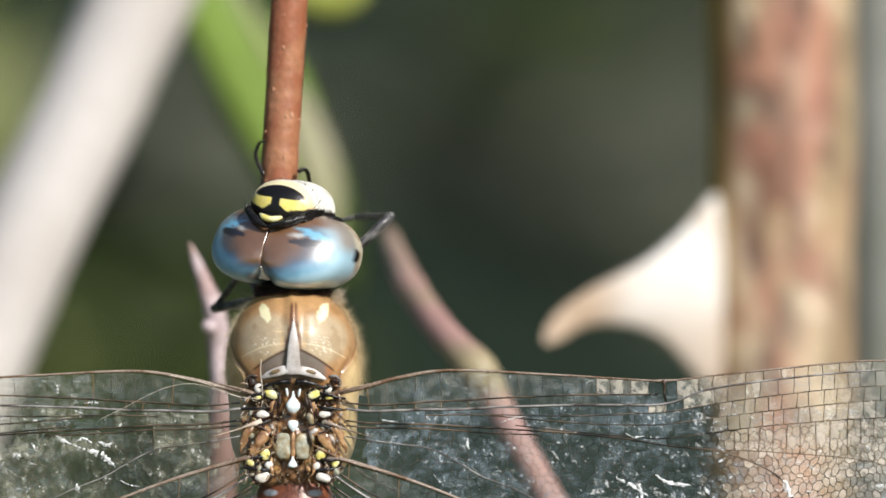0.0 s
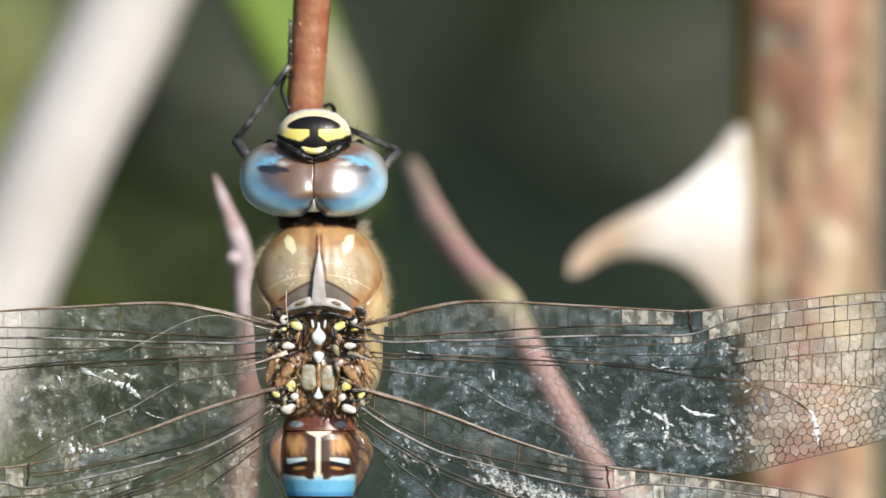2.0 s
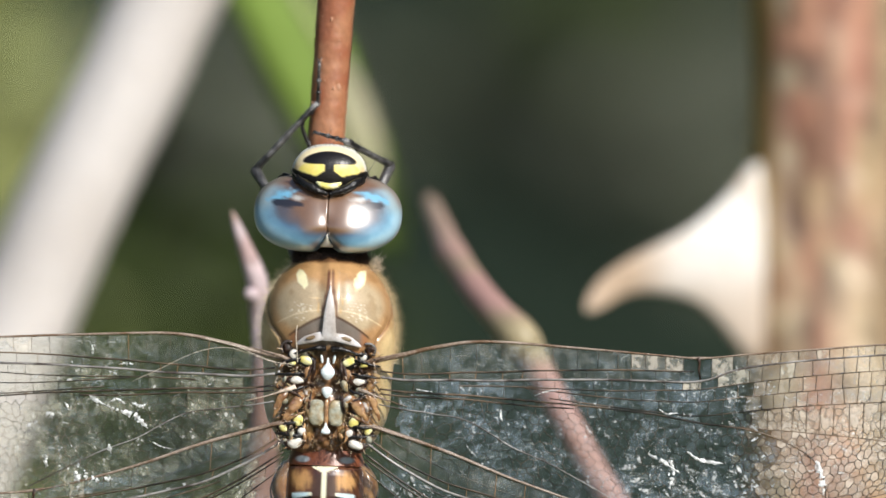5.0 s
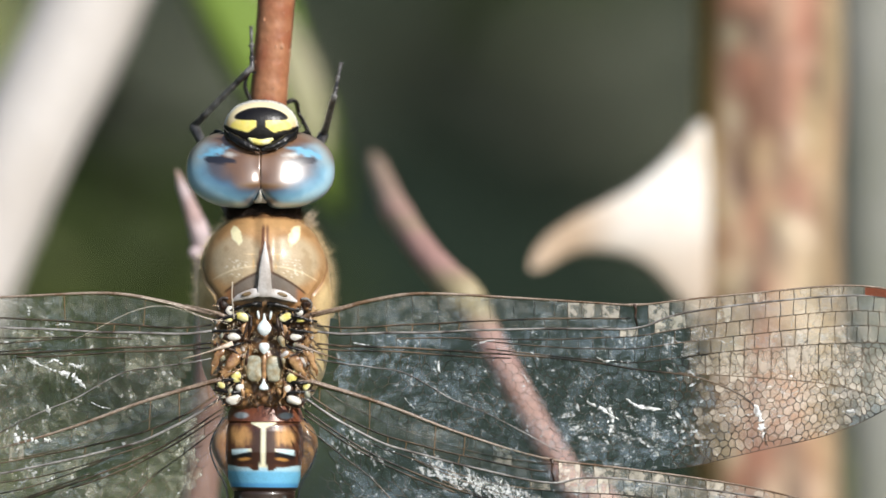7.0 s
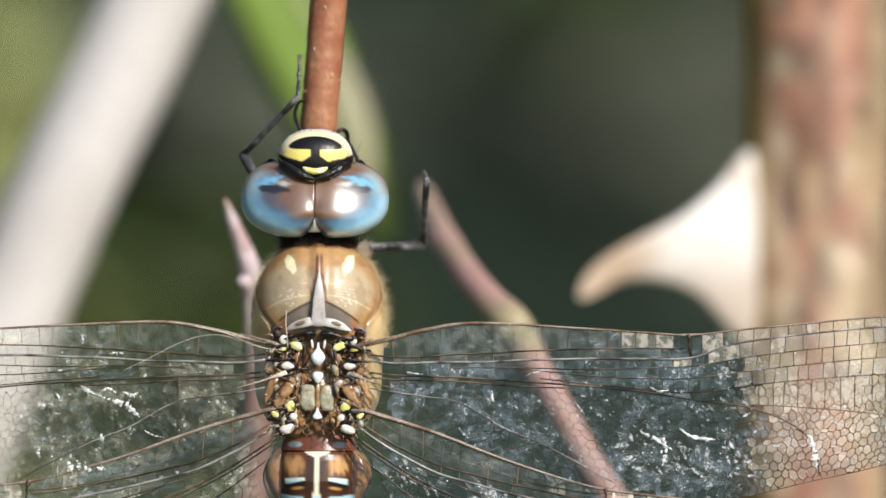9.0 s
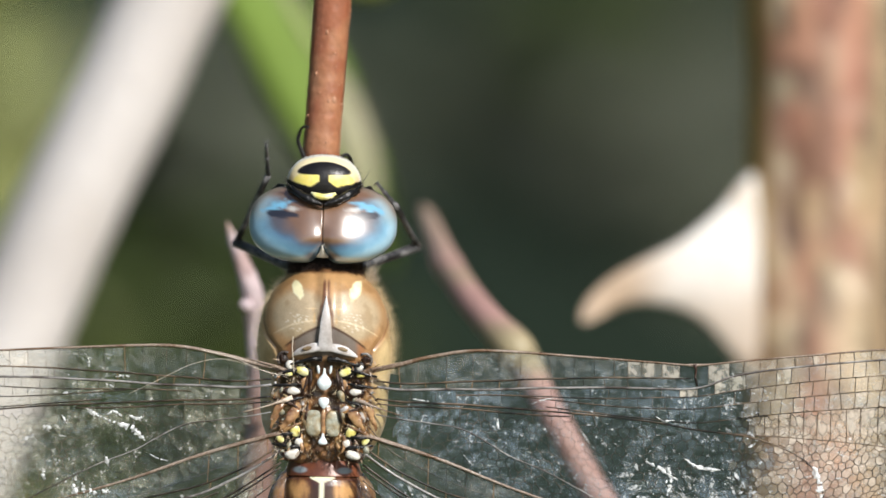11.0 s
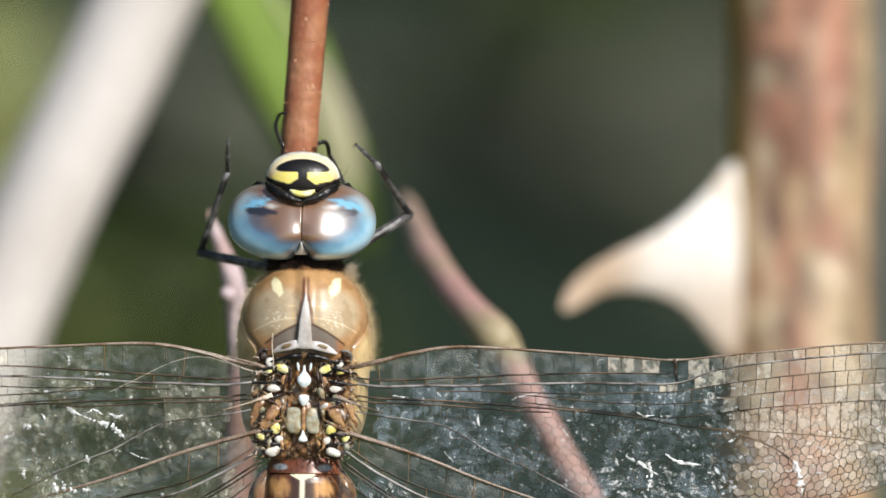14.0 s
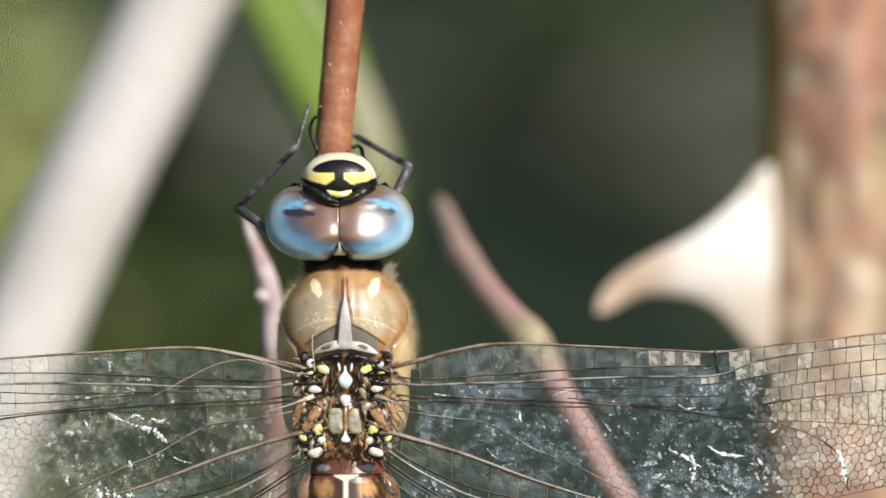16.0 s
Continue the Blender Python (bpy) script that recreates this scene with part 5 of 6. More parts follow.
            v.co.z += 0.5 * math.exp(-(v.co.x / 0.5) ** 2) * step(-v.co.z, 0.8, 2.4)
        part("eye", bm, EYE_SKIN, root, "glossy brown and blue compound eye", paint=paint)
    cream, yellow, white, ink = lin(240, 224, 180), lin(244, 226, 100), lin(240, 238, 226), lin(20, 17, 17)

    def brow(x, y, z):
        band = step(2.7 + 0.08 * noise.noise((x * 3, y * 3, 0)) - z, 0.0, 0.08) * step(abs(x), 2.0 if y < -0.1 else 1.6, 2.15 if y < -0.1 else 1.7)
        if y > -0.1:
            return mixed(white, ink, band)
        c = mixed(cream, lin(206, 168, 112), 0.6 * step(abs(x), 1.5, 2.1) * step(3.3 - z, 0.0, 0.6))
        c = mixed(c, white, step(y, -1.2, -0.6))
        c = mixed(c, yellow, step(1.1 - math.hypot((abs(x) - 1.05) / 0.82, (z - 2.62 + 0.1 * (abs(x) - 1)) / 0.5), 0.0, 0.25) * (0.75 + 0.25 * noise.noise((x * 3, y, z * 3))))
        c = mixed(c, ink, step(1 - math.hypot(x / 1.72, (z - 3.36 + 0.09 * x * x) / 0.42), 0.0, 0.1))
        c = mixed(c, ink, step(0.31 + 0.5 * step(2.62 - z, 0, 0.45) + 0.12 * step(z - 2.8, 0, 0.3) - abs(x), 0.0, 0.08) * step(-z, -3.4, -3.3))
        if y > -0.9:
            return mixed(mixed(c, white, step(y, -0.9, -0.5)), ink, band)
        return mixed(c, ink, step(2.17 + 0.1 * x * x + 0.06 * noise.noise((x * 5, 0, z * 5)) - z, -0.04, 0.06))

    bm = bmesh.new()
    ellipsoid(bm, (0, -0.2, 2.42), (2.28, 1.9, 1.73), 160, 112, power=2.25)
    part("brow", bm, FACE_SKIN, root, "cream-yellow brow with a black T mark", paint=brow)
    bm = bmesh.new()
    loft(bm, [[(r * math.cos(a), -2.5 + o, 1.55 + r * 0.42 * math.sin(a)) for a in (2 * math.pi * j / 20 for j in range(20))] for r, o in ((0.95, 0.6), (0.92, 0.2), (0.6, 0.0), (0.2, -0.05))])
    part("crown_knob", bm, BLACK, root, "black bump between eyes and brow")
    bm = bmesh.new()
    tube(bm, [(0.75 * t, -2.54 + 0.15 * t * t, 1.6 + 0.24 * t * t) for t in (-1, -0.6, -0.2, 0.2, 0.6, 1)], [0.08, 0.19, 0.2, 0.2, 0.19, 0.08], 10)
    part("crown_crescent", bm, YELLOW_SPOT, root, "yellow crescent")
    for s in (-1, 1):
        bm = bmesh.new()
        tube(bm, curve([(0.04 * s, -2.72, 1.12), (0.6 * s, -2.62, 1.32), (1.2 * s, -2.4, 1.6), (1.85 * s, -1.75, 2.0), (2.1 * s, -0.3, 1.95), (2.75 * s, 1.0, 2.05), (2.75 * s, 2.2, 1.35), (2.3 * s, 3.3, 0.3)], 6), [0.1 + 0.13 * min(i / 8, 1) + 0.1 * step(i, 26, 32) for i in range(43)], 12, 0.25, 5)
        part("eye_border", bm, BLACK, root)
        bm = bmesh.new()
        tube(bm, [(1.95 * s, -1.8, 2.1), (2.3 * s, -1.65, 2.5), (2.6 * s, -1.5, 2.95), (2.8 * s, -1.3, 3.5)], [0.06, 0.025, 0.012, 0.006], 6)
        part("antenna", bm, BLACK, root)
    # face: clypeus lobes, lip and mouth
    def plate(x, y, z):
        c = mixed(white, lin(206, 196, 180), 0.5 * step(noise.noise((x * 1.5, y * 1.5, z * 1.5)), 0.2, 0.5))
        return mixed(c, ink, step(2.68 - 0.2 * step(y, 1.0, 3.0) + 0.08 * noise.noise((x * 3, y * 3, 0)) - z, 0.0, 0.08) * step(abs(x), 0.9, 1.2))

    for y, z, rx, ry, rz in ((1.2, 2.28, 2.24, 2.15, 1.94), (3.35, 2.0, 1.5, 0.65, 0.8), (3.5, 1.05, 1.2, 0.4, 0.5)):
        bm = bmesh.new()
        ellipsoid(bm, (0, y, z), (rx, ry, rz), 64, 48, power=2.4)
        part("face_plate", bm, FACE_SKIN, root, "glossy white face plate", paint=plate if y < 2 else lambda x, y, z: white)
    for y, w, h, z, r in ((1.13, 2.21, 1.91, 2.28, 0.05), (3.1, 1.2, 1.05, 2.2, 0.1)):
        bm = bmesh.new()
        tube(bm, [(w * math.cos(a), y + 0.25 * math.sin(a) ** 2 - 0.1, z + h * math.sin(a)) for a in (math.pi * (j / 30 * 1.1 - 0.05) for j in range(31))], r, 6)
        part("face_groove", bm, BLACK, root)
    for s in (-1, 1):
        bm = bmesh.new()
        ellipsoid(bm, (1.15 * s, 3.4, -0.2), (1.2, 1.4, 1.4), 28, 18)
        crumple(bm, 0.12, 6 + s, 1.4)
        part("mouth_lobe", bm, MOUTH, root, "whitish-brown mouth lobe")
        bm = bmesh.new()
        ellipsoid(bm, (1.75 * s, 2.7, 0.85), (0.5, 0.45, 0.55), 20, 14)
        part("jaw", bm, FACE_WHITE, root)
    bm = bmesh.new()
    rings = []
    for z, w in ((-1.3, 0.03), (-1.55, 0.1), (-1.8, 0.24), (-2.0, 0.4), (-2.08, 0.36)):
        y = -2.72 + 0.95 * (-1.3 - z)
        rings.append([(w * math.cos(a), y - 0.16 * math.sin(a), z) for a in (2 * math.pi * j / 12 for j in range(12))])
    loft(bm, rings)
    part("nape_triangle", bm, WHITE_SPOT, root, "small cream triangle behind the eyes")
    bm = bmesh.new()
    tube(bm, [(0, -1.95, 1.3), (0, -2.36, 0.4), (0, -2.62, -0.3), (0, -2.8, -0.9)], [0.03, 0.035, 0.035, 0.03], 6)
    part("eye_seam", bm, DARK_BROWN, root)
    rng = random.Random(5)
    roots, ways, sizes = [], [], []
    for _ in range(220):
        a = rng.uniform(-0.4, math.pi + 0.4)
        roots.append((2.2 * math.cos(a), -0.6, 2.45 + 1.65 * math.sin(a)))
        ways.append((math.cos(a) + rng.gauss(0, 0.2), rng.gauss(-0.2, 0.4), math.sin(a) + rng.gauss(0, 0.2)))
        sizes.append(rng.uniform(0.15, 0.45))
    v, f = hairs(roots, ways, sizes, 0.01)
    tagged(mesh_part("brow_hair", v, f, DARK_HAIR, root), kind="stuff")
    return root


FEMUR, TIBIA, TARSUS = 7.3, 5.7, 2.8


def leg_piece(name, size, r0, r1, body, label, seed, claws=False, spines=True):
    """A leg segment that runs up its own z axis from its joint."""
    bm = bmesh.new()
    n = 9
    bumps = [1.12, 1.0, 0.94, 0.94, 0.96, 0.98, 1.0, 1.08, 1.2]
    tube(bm, [(0, 0, size * i / (n - 1)) for i in range(n)], [(r0 + (r1 - r0) * i / (n - 1)) * bumps[i] for i in range(n)], 10, 0.05, seed)
    ellipsoid(bm, (0, 0, 0), (r0 * 1.15,) * 3, 10, 8)
    rng = random.Random(seed)
    if spines:
        for k in range(22):
            z = size * (0.08 + 0.9 * k / 22)
            for a in (0.4, 1.5, 2.7):
                way = Vector((math.cos(a), math.sin(a), 0.9)).normalized()
                p = Vector((0, 0, z))
                tube(bm, [p, p + way * rng.uniform(0.3, 0.55)], [0.016, 0.004], 4)
    if spines:
        for k in range(26):
            z, a = size * rng.uniform(0.05, 0.95), rng.uniform(0, 6.28)
            p = Vector((0, 0, z))
            tube(bm, [p, p + Vector((math.cos(a), math.sin(a), 0.5)).normalized() * rng.uniform(0.35, 0.7)], [0.009, 0.004], 3)
    if claws:
        for s in (-1, 1):
            tube(bm, [(0, 0, size), (0.12 * s, 0.1, size + 0.16), (0.16 * s, 0.3, size + 0.2)], [0.05, 0.035, 0.01], 6)
        for k in (0.25, 0.55):
            ellipsoid(bm, (0, 0, size * k), (r0 * 1.3,) * 3, 8, 6)
    return part(name, bm, LEG_BLACK, body, label)


def gripping_leg(body, s):
    """A middle leg that holds the twig and stays still."""
    bm = bmesh.new()
    tube(bm, curve([(1.2 * s, 2.6, 4.8), (2.4 * s - 0.4, 4.2, 8.0), (2.6 * s - 0.4, 5.2, 10.5)], 6), 0.24, 10)
    part("middle_femur", bm, LEG_BLACK, body)
    bm = bmesh.new()
    if s < 0:
        tube(bm, curve([(-3.0, 5.2, 10.5), (-2.35, 5.1, 12.4), (-2.0, 5.0, 13.8)], 6), 0.12, 8)
        shin = part("middle_tibia", bm, BLACK, body)
        bm = bmesh.new()
        tube(bm, curve([(-2.0, 5.0, 13.7), (-2.5, 4.9, 14.9), (-2.42, 4.8, 15.5), (-2.2, 4.6, 15.85), (-1.9, 4.45, 15.8)], 6), [0.14 - 0.003 * i for i in range(25)], 8)
    else:
        tube(bm, curve([(2.2, 5.2, 10.5), (1.3, 5.2, 12.4), (0.75, 5.0, 13.4)], 6), 0.13, 8)
        shin = part("middle_tibia", bm, BLACK, body)
        bm = bmesh.new()
        tube(bm, curve([(0.75, 5.0, 13.4), (0.65, 4.7, 13.95), (0.4, 4.4, 14.15), (0.05, 4.3, 14.0)], 6), 0.13, 8, 0.1, 2)
    return [shin, part("middle_foot", bm, BLACK, body)]


FORE_LEAD = [(2.7, 0.75), (4.6, 1.2), (6.5, 1.72), (9.6, 2.17), (15.4, 1.96), (20, 1.72), (22.55, 1.62), (25.45, 1.95), (29.2, 2.36), (35, 2.92), (38.5, 2.6), (40.6, 1.5), (41.5, -0.4)]
FORE_TRAIL = [(2.7, -2.6), (4.5, -4.3), (8.5, -6.1), (13.7, -7.6), (18.9, -8.2), (22.3, -8.45), (25.7, -8.2), (29.9, -7.2), (35, -5.9), (39, -3.7), (41.5, -0.5)]
HIND_LEAD = [(2.15, -3.05), (5, -3.85), (7.8, -4.75), (12, -6.3), (17.1, -7.75), (22.3, -8.35), (29.2, -9.3), (35, -10.7), (38, -12.2), (39.4, -14.4)]
HIND_TRAIL = [(2.15, -11.8), (3.2, -13.5), (5.5, -15.5), (10, -18.6), (18, -20.8), (28, -20.2), (35, -17.8), (38.5, -15.8), (39.4, -14.5)]


def dragonfly():
    body = thing("dragonfly", "brown and blue hawker dragonfly clinging upright to a reddish twig", "dragonfly", HOME)
    thorax(body)
    abdomen(body)
    head(body)
    for s in (-1, 1):
        droop, sag = (0.012, 0.1) if s < 0 else (0.0, 0.0)
        lead, trail = ([(x, z - droop * (x - 2.7) - sag * step(x, 3.0, 6.0)) for x, z in edge] for edge in (FORE_LEAD, FORE_TRAIL))
        w, at = wing("forewing", body, lead, trail, 22.55, s, 21 + s, "clear forewing with dark veins and dirty film")
        spots = [(14, 5, 6, 2.2, 16, 0.09), (27, 5, 5, 2, 24, 0.1)]
        if s > 0:
            spots += [(24.5, 7.6, 1.8, 0.8, 60, 0.13), (27.2, 7.4, 1.2, 0.9, 40, 0.1), (25.6, 3.0, 1.1, 1.4, 60, 0.09), (22.5, 5.5, 2.2, 1.8, 90, 0.07), (31, 5, 2.5, 2, 40, 0.08), (15.5, 5.5, 3.0, 1.8, 70, 0.07), (21.3, 6.8, 1.0, 0.7, 44, 0.17), (24.6, 2.2, 1.4, 0.35, 24, 0.16), (25.0, 4.0, 1.2, 1.0, 24, 0.14), (22.0, 7.8, 1.6, 0.5, 24, 0.2), (33, 4.0, 3, 2.5, 24, 0.13), (17, 4.6, 1.6, 1.2, 20, 0.12)]
            runs = [[(19.6, 6.0, 0.05), (20.6, 6.5, 0.14), (21.6, 7.0, 0.05)], [(22.0, 5.7, 0.05), (23.0, 6.3, 0.16), (24.2, 6.5, 0.04)], [(21.0, 6.3, 0.12), (21.2, 7.2, 0.16), (21.0, 8.0, 0.06)],
                    [(29.7, 6.7, 0.08), (30.1, 7.4, 0.3), (30.3, 8.2, 0.26), (30.3, 8.9, 0.08)], [(20.2, 3.3, 0.02), (20.7, 3.5, 0.09), (21.3, 3.4, 0.02)],
                    [(12.6, 3.1, 0.02), (13.4, 2.75, 0.06), (14.2, 2.6, 0.02)], [(17.2, 0.02, 0.03), (17.5, 0.02, 0.12), (17.8, 0.02, 0.03)],
                    [(8.6, 6.3, 0.02), (8.9, 6.7, 0.06), (9.2, 7.0, 0.02)], [(10.6, 4.1, 0.03), (10.6, 4.5, 0.1), (10.7, 4.8, 0.03)], [(5.4, 2.3, 0.03), (5.9, 2.55, 0.06), (6.4, 2.7, 0.03)]]
        else:
            spots += [(17, 4.5, 4.0, 2.5, 40, 0.07), (22, 6, 3.0, 2.0, 30, 0.09), (9, 4.5, 2.5, 1.6, 24, 0.06), (13, 2.6, 2.5, 0.8, 10, 0.1), (15, 7.6, 1.6, 0.8, 12, 0.12), (17, 5.0, 1.5, 1.6, 12, 0.13)]
            runs = [[(14.4, 3.75, 0.04), (14.1, 3.95, 0.16), (13.5, 4.3, 0.05), (12.6, 4.65, 0.08), (11.7, 5.0, 0.2), (11.1, 5.45, 0.14), (10.8, 5.8, 0.04)], [(11.9, 4.2, 0.04), (11.3, 4.45, 0.16), (10.9, 4.3, 0.05)],
                    [(13.2, 4.15, 0.04), (12.7, 4.0, 0.1), (12.2, 4.3, 0.04)], [(16.95, 4.7, 0.08), (16.75, 4.85, 0.24), (16.5, 4.9, 0.08)], [(14.35, 0.65, 0.03), (14.3, 0.95, 0.1), (14.25, 1.25, 0.04)],
                    [(12.7, 1.85, 0.03), (12.2, 1.85, 0.12), (11.8, 1.9, 0.03)], [(15.1, 8.3, 0.05), (14.95, 8.7, 0.22), (14.8, 9.0, 0.05)], [(14.55, 8.25, 0.05), (14.45, 8.6, 0.16), (14.4, 8.9, 0.05)],
                    [(14.1, 8.6, 0.05), (13.9, 8.85, 0.18), (13.6, 8.9, 0.05)], [(13.3, 8.75, 0.05), (13.05, 8.85, 0.16), (12.8, 8.85, 0.05)], [(16.95, 7.2, 0.04), (16.9, 7.6, 0.12), (16.8, 8.0, 0.05)],
                    [(13.15, 6.7, 0.03), (13.05, 7.0, 0.13), (12.95, 7.3, 0.03)], [(15.9, 4.1, 0.03), (15.75, 4.3, 0.1), (15.6, 4.6, 0.03)], [(10.7, 6.5, 0.02), (9.9, 6.9, 0.05), (9.3, 7.0, 0.02)]]
        smears(w, at, runs, 91 + s)
        flakes(w, at, spots, 31 + s)
        w, at = wing("hindwing", body, HIND_LEAD, HIND_TRAIL, 17.6, s, 41 + s, "clear hindwing with dark veins and glinting creases")
        spots = [(9, 6, 4, 3, 40, 0.1), (24, 5, 6, 3, 60, 0.12)]
        if s > 0:
            spots += [(13.6, 2.6, 1.7, 0.25, 200, 0.2), (6.0, 3.0, 0.9, 0.35, 50, 0.15), (11.2, 2.9, 1.0, 0.3, 40, 0.2)]
        else:
            spots += [(14.6, 1.6, 0.6, 0.4, 12, 0.16), (12, 5, 2, 2, 24, 0.12)]
        flakes(w, at, spots, 51 + s)
    bm = bmesh.new()
    tube(bm, curve([(-2.2, -3.3, 0.2), (-4.2, -3.5, 0.75), (-6.1, -3.6, 1.25), (-8.0, -3.6, 0.9), (-10.2, -3.5, -0.2), (-11.8, -3.4, -1.0)], 8), 0.014, 5)
    part("silk_strand", bm, SILK, body, "loose pale silk strand across a wing")
    # added pale strand: the glint along the leading vein's base
    bm = bmesh.new()
    tube(bm, curve([(-2.0, -3.4, 0.35), (-3.4, -3.55, 0.5), (-4.6, -3.6, 0.95), (-5.6, -3.6, 1.35), (-7.5, -3.5, 1.75)], 8), 0.02, 5)
    part("silk_strand", bm, SILK, body, "pale strand added for the glint of a wing-root vein")
    bm = bmesh.new()
    tube(bm, curve([(-1.95, -4.0, 2.75), (-1.98, -3.95, 2.0), (-1.9, -3.85, 1.2), (-1.84, -3.7, 0.5)], 6), 0.032, 5)
    part("silk_strand", bm, SILK, body, "loose pale silk strand across the chest")
    held = []
    for s in (-1, 1):
        held += gripping_leg(body, s)
    pieces = {}
    for s, key in ((-1, "left"), (1, "right")):
        pieces[key] = [leg_piece("front_femur", FEMUR, 0.34, 0.27, body, "black front leg thigh", 61 + s, spines=False), leg_piece("front_tibia", TIBIA, 0.215, 0.17, body, "spiny black front shin", 71 + s),
                       leg_piece("front_foot", TARSUS, 0.135, 0.09, body, "thin black clawed foot", 81 + s, claws=True, spines=False)]
    return body, pieces, held


setting()
plants()
twig = perch()
insect, legs, holding = dragonfly()


# ---- what moves ----
def reach(start, aim, size, toward):
    """The joint of a bar of that size from start, that shows at aim (x, z); its depth on the side of toward."""
    dx, dz = aim[0] - start.x, aim[1] - start.z
    flat = math.hypot(dx, dz)
    if flat > size * 0.99:
        dx, dz = dx * size * 0.99 / flat, dz * size * 0.99 / flat
        flat = size * 0.99
    rise = math.sqrt(size * size - flat * flat)
    return Vector((start.x + dx, start.y + (rise if toward > start.y else -rise), start.z + dz))


def leg_rows(rows, s):
    """Rows of t, knee, ankle and tip, seen from the back of the insect about its head, as poses of the three segments."""
    times = [r[0] for r in rows]
    table = np.array([r[1:] for r in rows], float)
    hip = Vector((HEAD_AT.x + 1.0 * s, 2.4, HEAD_AT.z - 3.1))
    out = ([], [], [])
    for n in range(161):
        t = n / 10
        k = [float(np.interp(t, times, table[:, c])) * 0.0787 for c in range(6)]
        spots = [(HEAD_AT.x + k[i], HEAD_AT.z - k[i + 1]) for i in (0, 2, 4)]
        knee = reach(hip, spots[0], FEMUR, 9.0)
        ankle = reach(knee, spots[1], TIBIA, 4.0)
        tip = reach(ankle, spots[2], TARSUS, 4.0)
        for rowset, a, b in zip(out, (hip, knee, ankle), (knee, ankle, tip)):
            turn = Vector((0, 0, 1)).rotation_difference(b - a).to_matrix().to_4x4()
            rowset.append((t, Matrix.Translation(a * MM) @ turn))
    return out


def motions():
    sway = [(0, -0.11, -0.01, 0.38), (0.5, -0.03, 0.01, 0.22), (1, -0.04, -0.05, 0.12), (1.5, 0, 0, 0), (2, -0.06, 0.02, 0.23), (2.5, 0.06, 0.02, -0.20), (3, -0.11, 0.07, 0.32), (3.5, -0.24, 0.07, 0.21),
            (4, -0.16, 0.07, 0.72), (4.2, -0.28, 0.07, 1.30), (6.3, -0.83, 0.04, 2.28), (6.5, -0.97, 0.10, 2.22), (7, -1.05, 0.26, 0.61), (7.5, -0.86, 0.26, 0.44), (8, -0.73, 0.27, 0.84),
            (8.5, -0.67, 0.27, 0.78), (9, -0.72, 0.22, 0.77), (9.2, -0.62, 0.33, 0.85), (11.3, -0.48, 0.07, 1.51), (11.5, -0.49, 0.06, 1.51), (12, -0.46, 0.02, 1.58), (12.5, -0.41, -0.04, 1.45),
            (13, -0.34, -0.08, 1.61), (13.5, -0.40, -0.08, 1.45), (14, -0.56, -0.44, 1.14), (14.5, -0.49, -0.41, 1.07), (15, -0.56, -0.36, 1.06), (15.5, -0.19, -0.18, 0.16), (16, -0.15, -0.32, -0.18)]
    rows = [(t, Matrix.Translation(HOME + Vector((x * MM, 0, z * MM))) @ pose(0, 0, 0, 0, lean, 0)) for t, x, z, lean in sway]
    walk(insect, rows)
    swing = [(0, 0.07, 0.2, -0.26), (0.5, 0.11, 0.12, -0.17), (1, 0.15, -0.06, -0.06), (1.5, 0.05, 0, 0.0), (2, 0.16, 0.02, 0.12), (2.5, 0.18, -0.06, 0.12), (3, 0.2, 0.02, 0.1), (3.5, 0.08, 0.01, 0.14), (4, 0.18, 0.0, 0.24),
             (4.2, 0.4, -0.06, 0.29), (6.3, 0.35, 0.0, 0.75), (6.5, 0.37, -0.12, 0.79), (7, 0.28, -0.03, 0.89), (7.5, 0.36, -0.06, 0.93), (8, 0.45, -0.13, 0.9), (8.5, 0.41, -0.12, 0.85), (9, 0.38, -0.08, 0.82), (9.2, 0.45, -0.08, 0.81),
             (11.3, 0.38, -0.14, 0.67), (11.5, 0.27, -0.05, 0.67), (12, 0.36, -0.06, 0.67), (12.5, 0.34, -0.03, 0.68), (13, 0.46, -0.04, 0.7), (13.5, 0.36, -0.1, 0.72), (14, 0.22, -0.09, 0.76), (14.5, 0.1, -0.1, 0.84), (15, 0.22, -0.1, 0.95),
             (15.5, 0.17, -0.04, 1.05), (16, 0.22, -0.18, 1.11)]
    knot = Vector((-0.35, 5.5, 17.45)) * MM
    twig_rows = [(t, Matrix.Translation(HOME + Vector((x * MM, 0, z * MM)) + knot) @ pose(0, 0, 0, 0, lean, 0) @ Matrix.Translation(-knot)) for t, x, z, lean in swing]
    walk(twig, twig_rows)
    # the middle feet go with the twig that they hold
    for piece in holding:
        walk(piece, [(t, m.inverted() @ n) for (t, m), (_, n) in zip(rows, twig_rows)])
    skull = next(o for o in insect.children if o.name == "head")
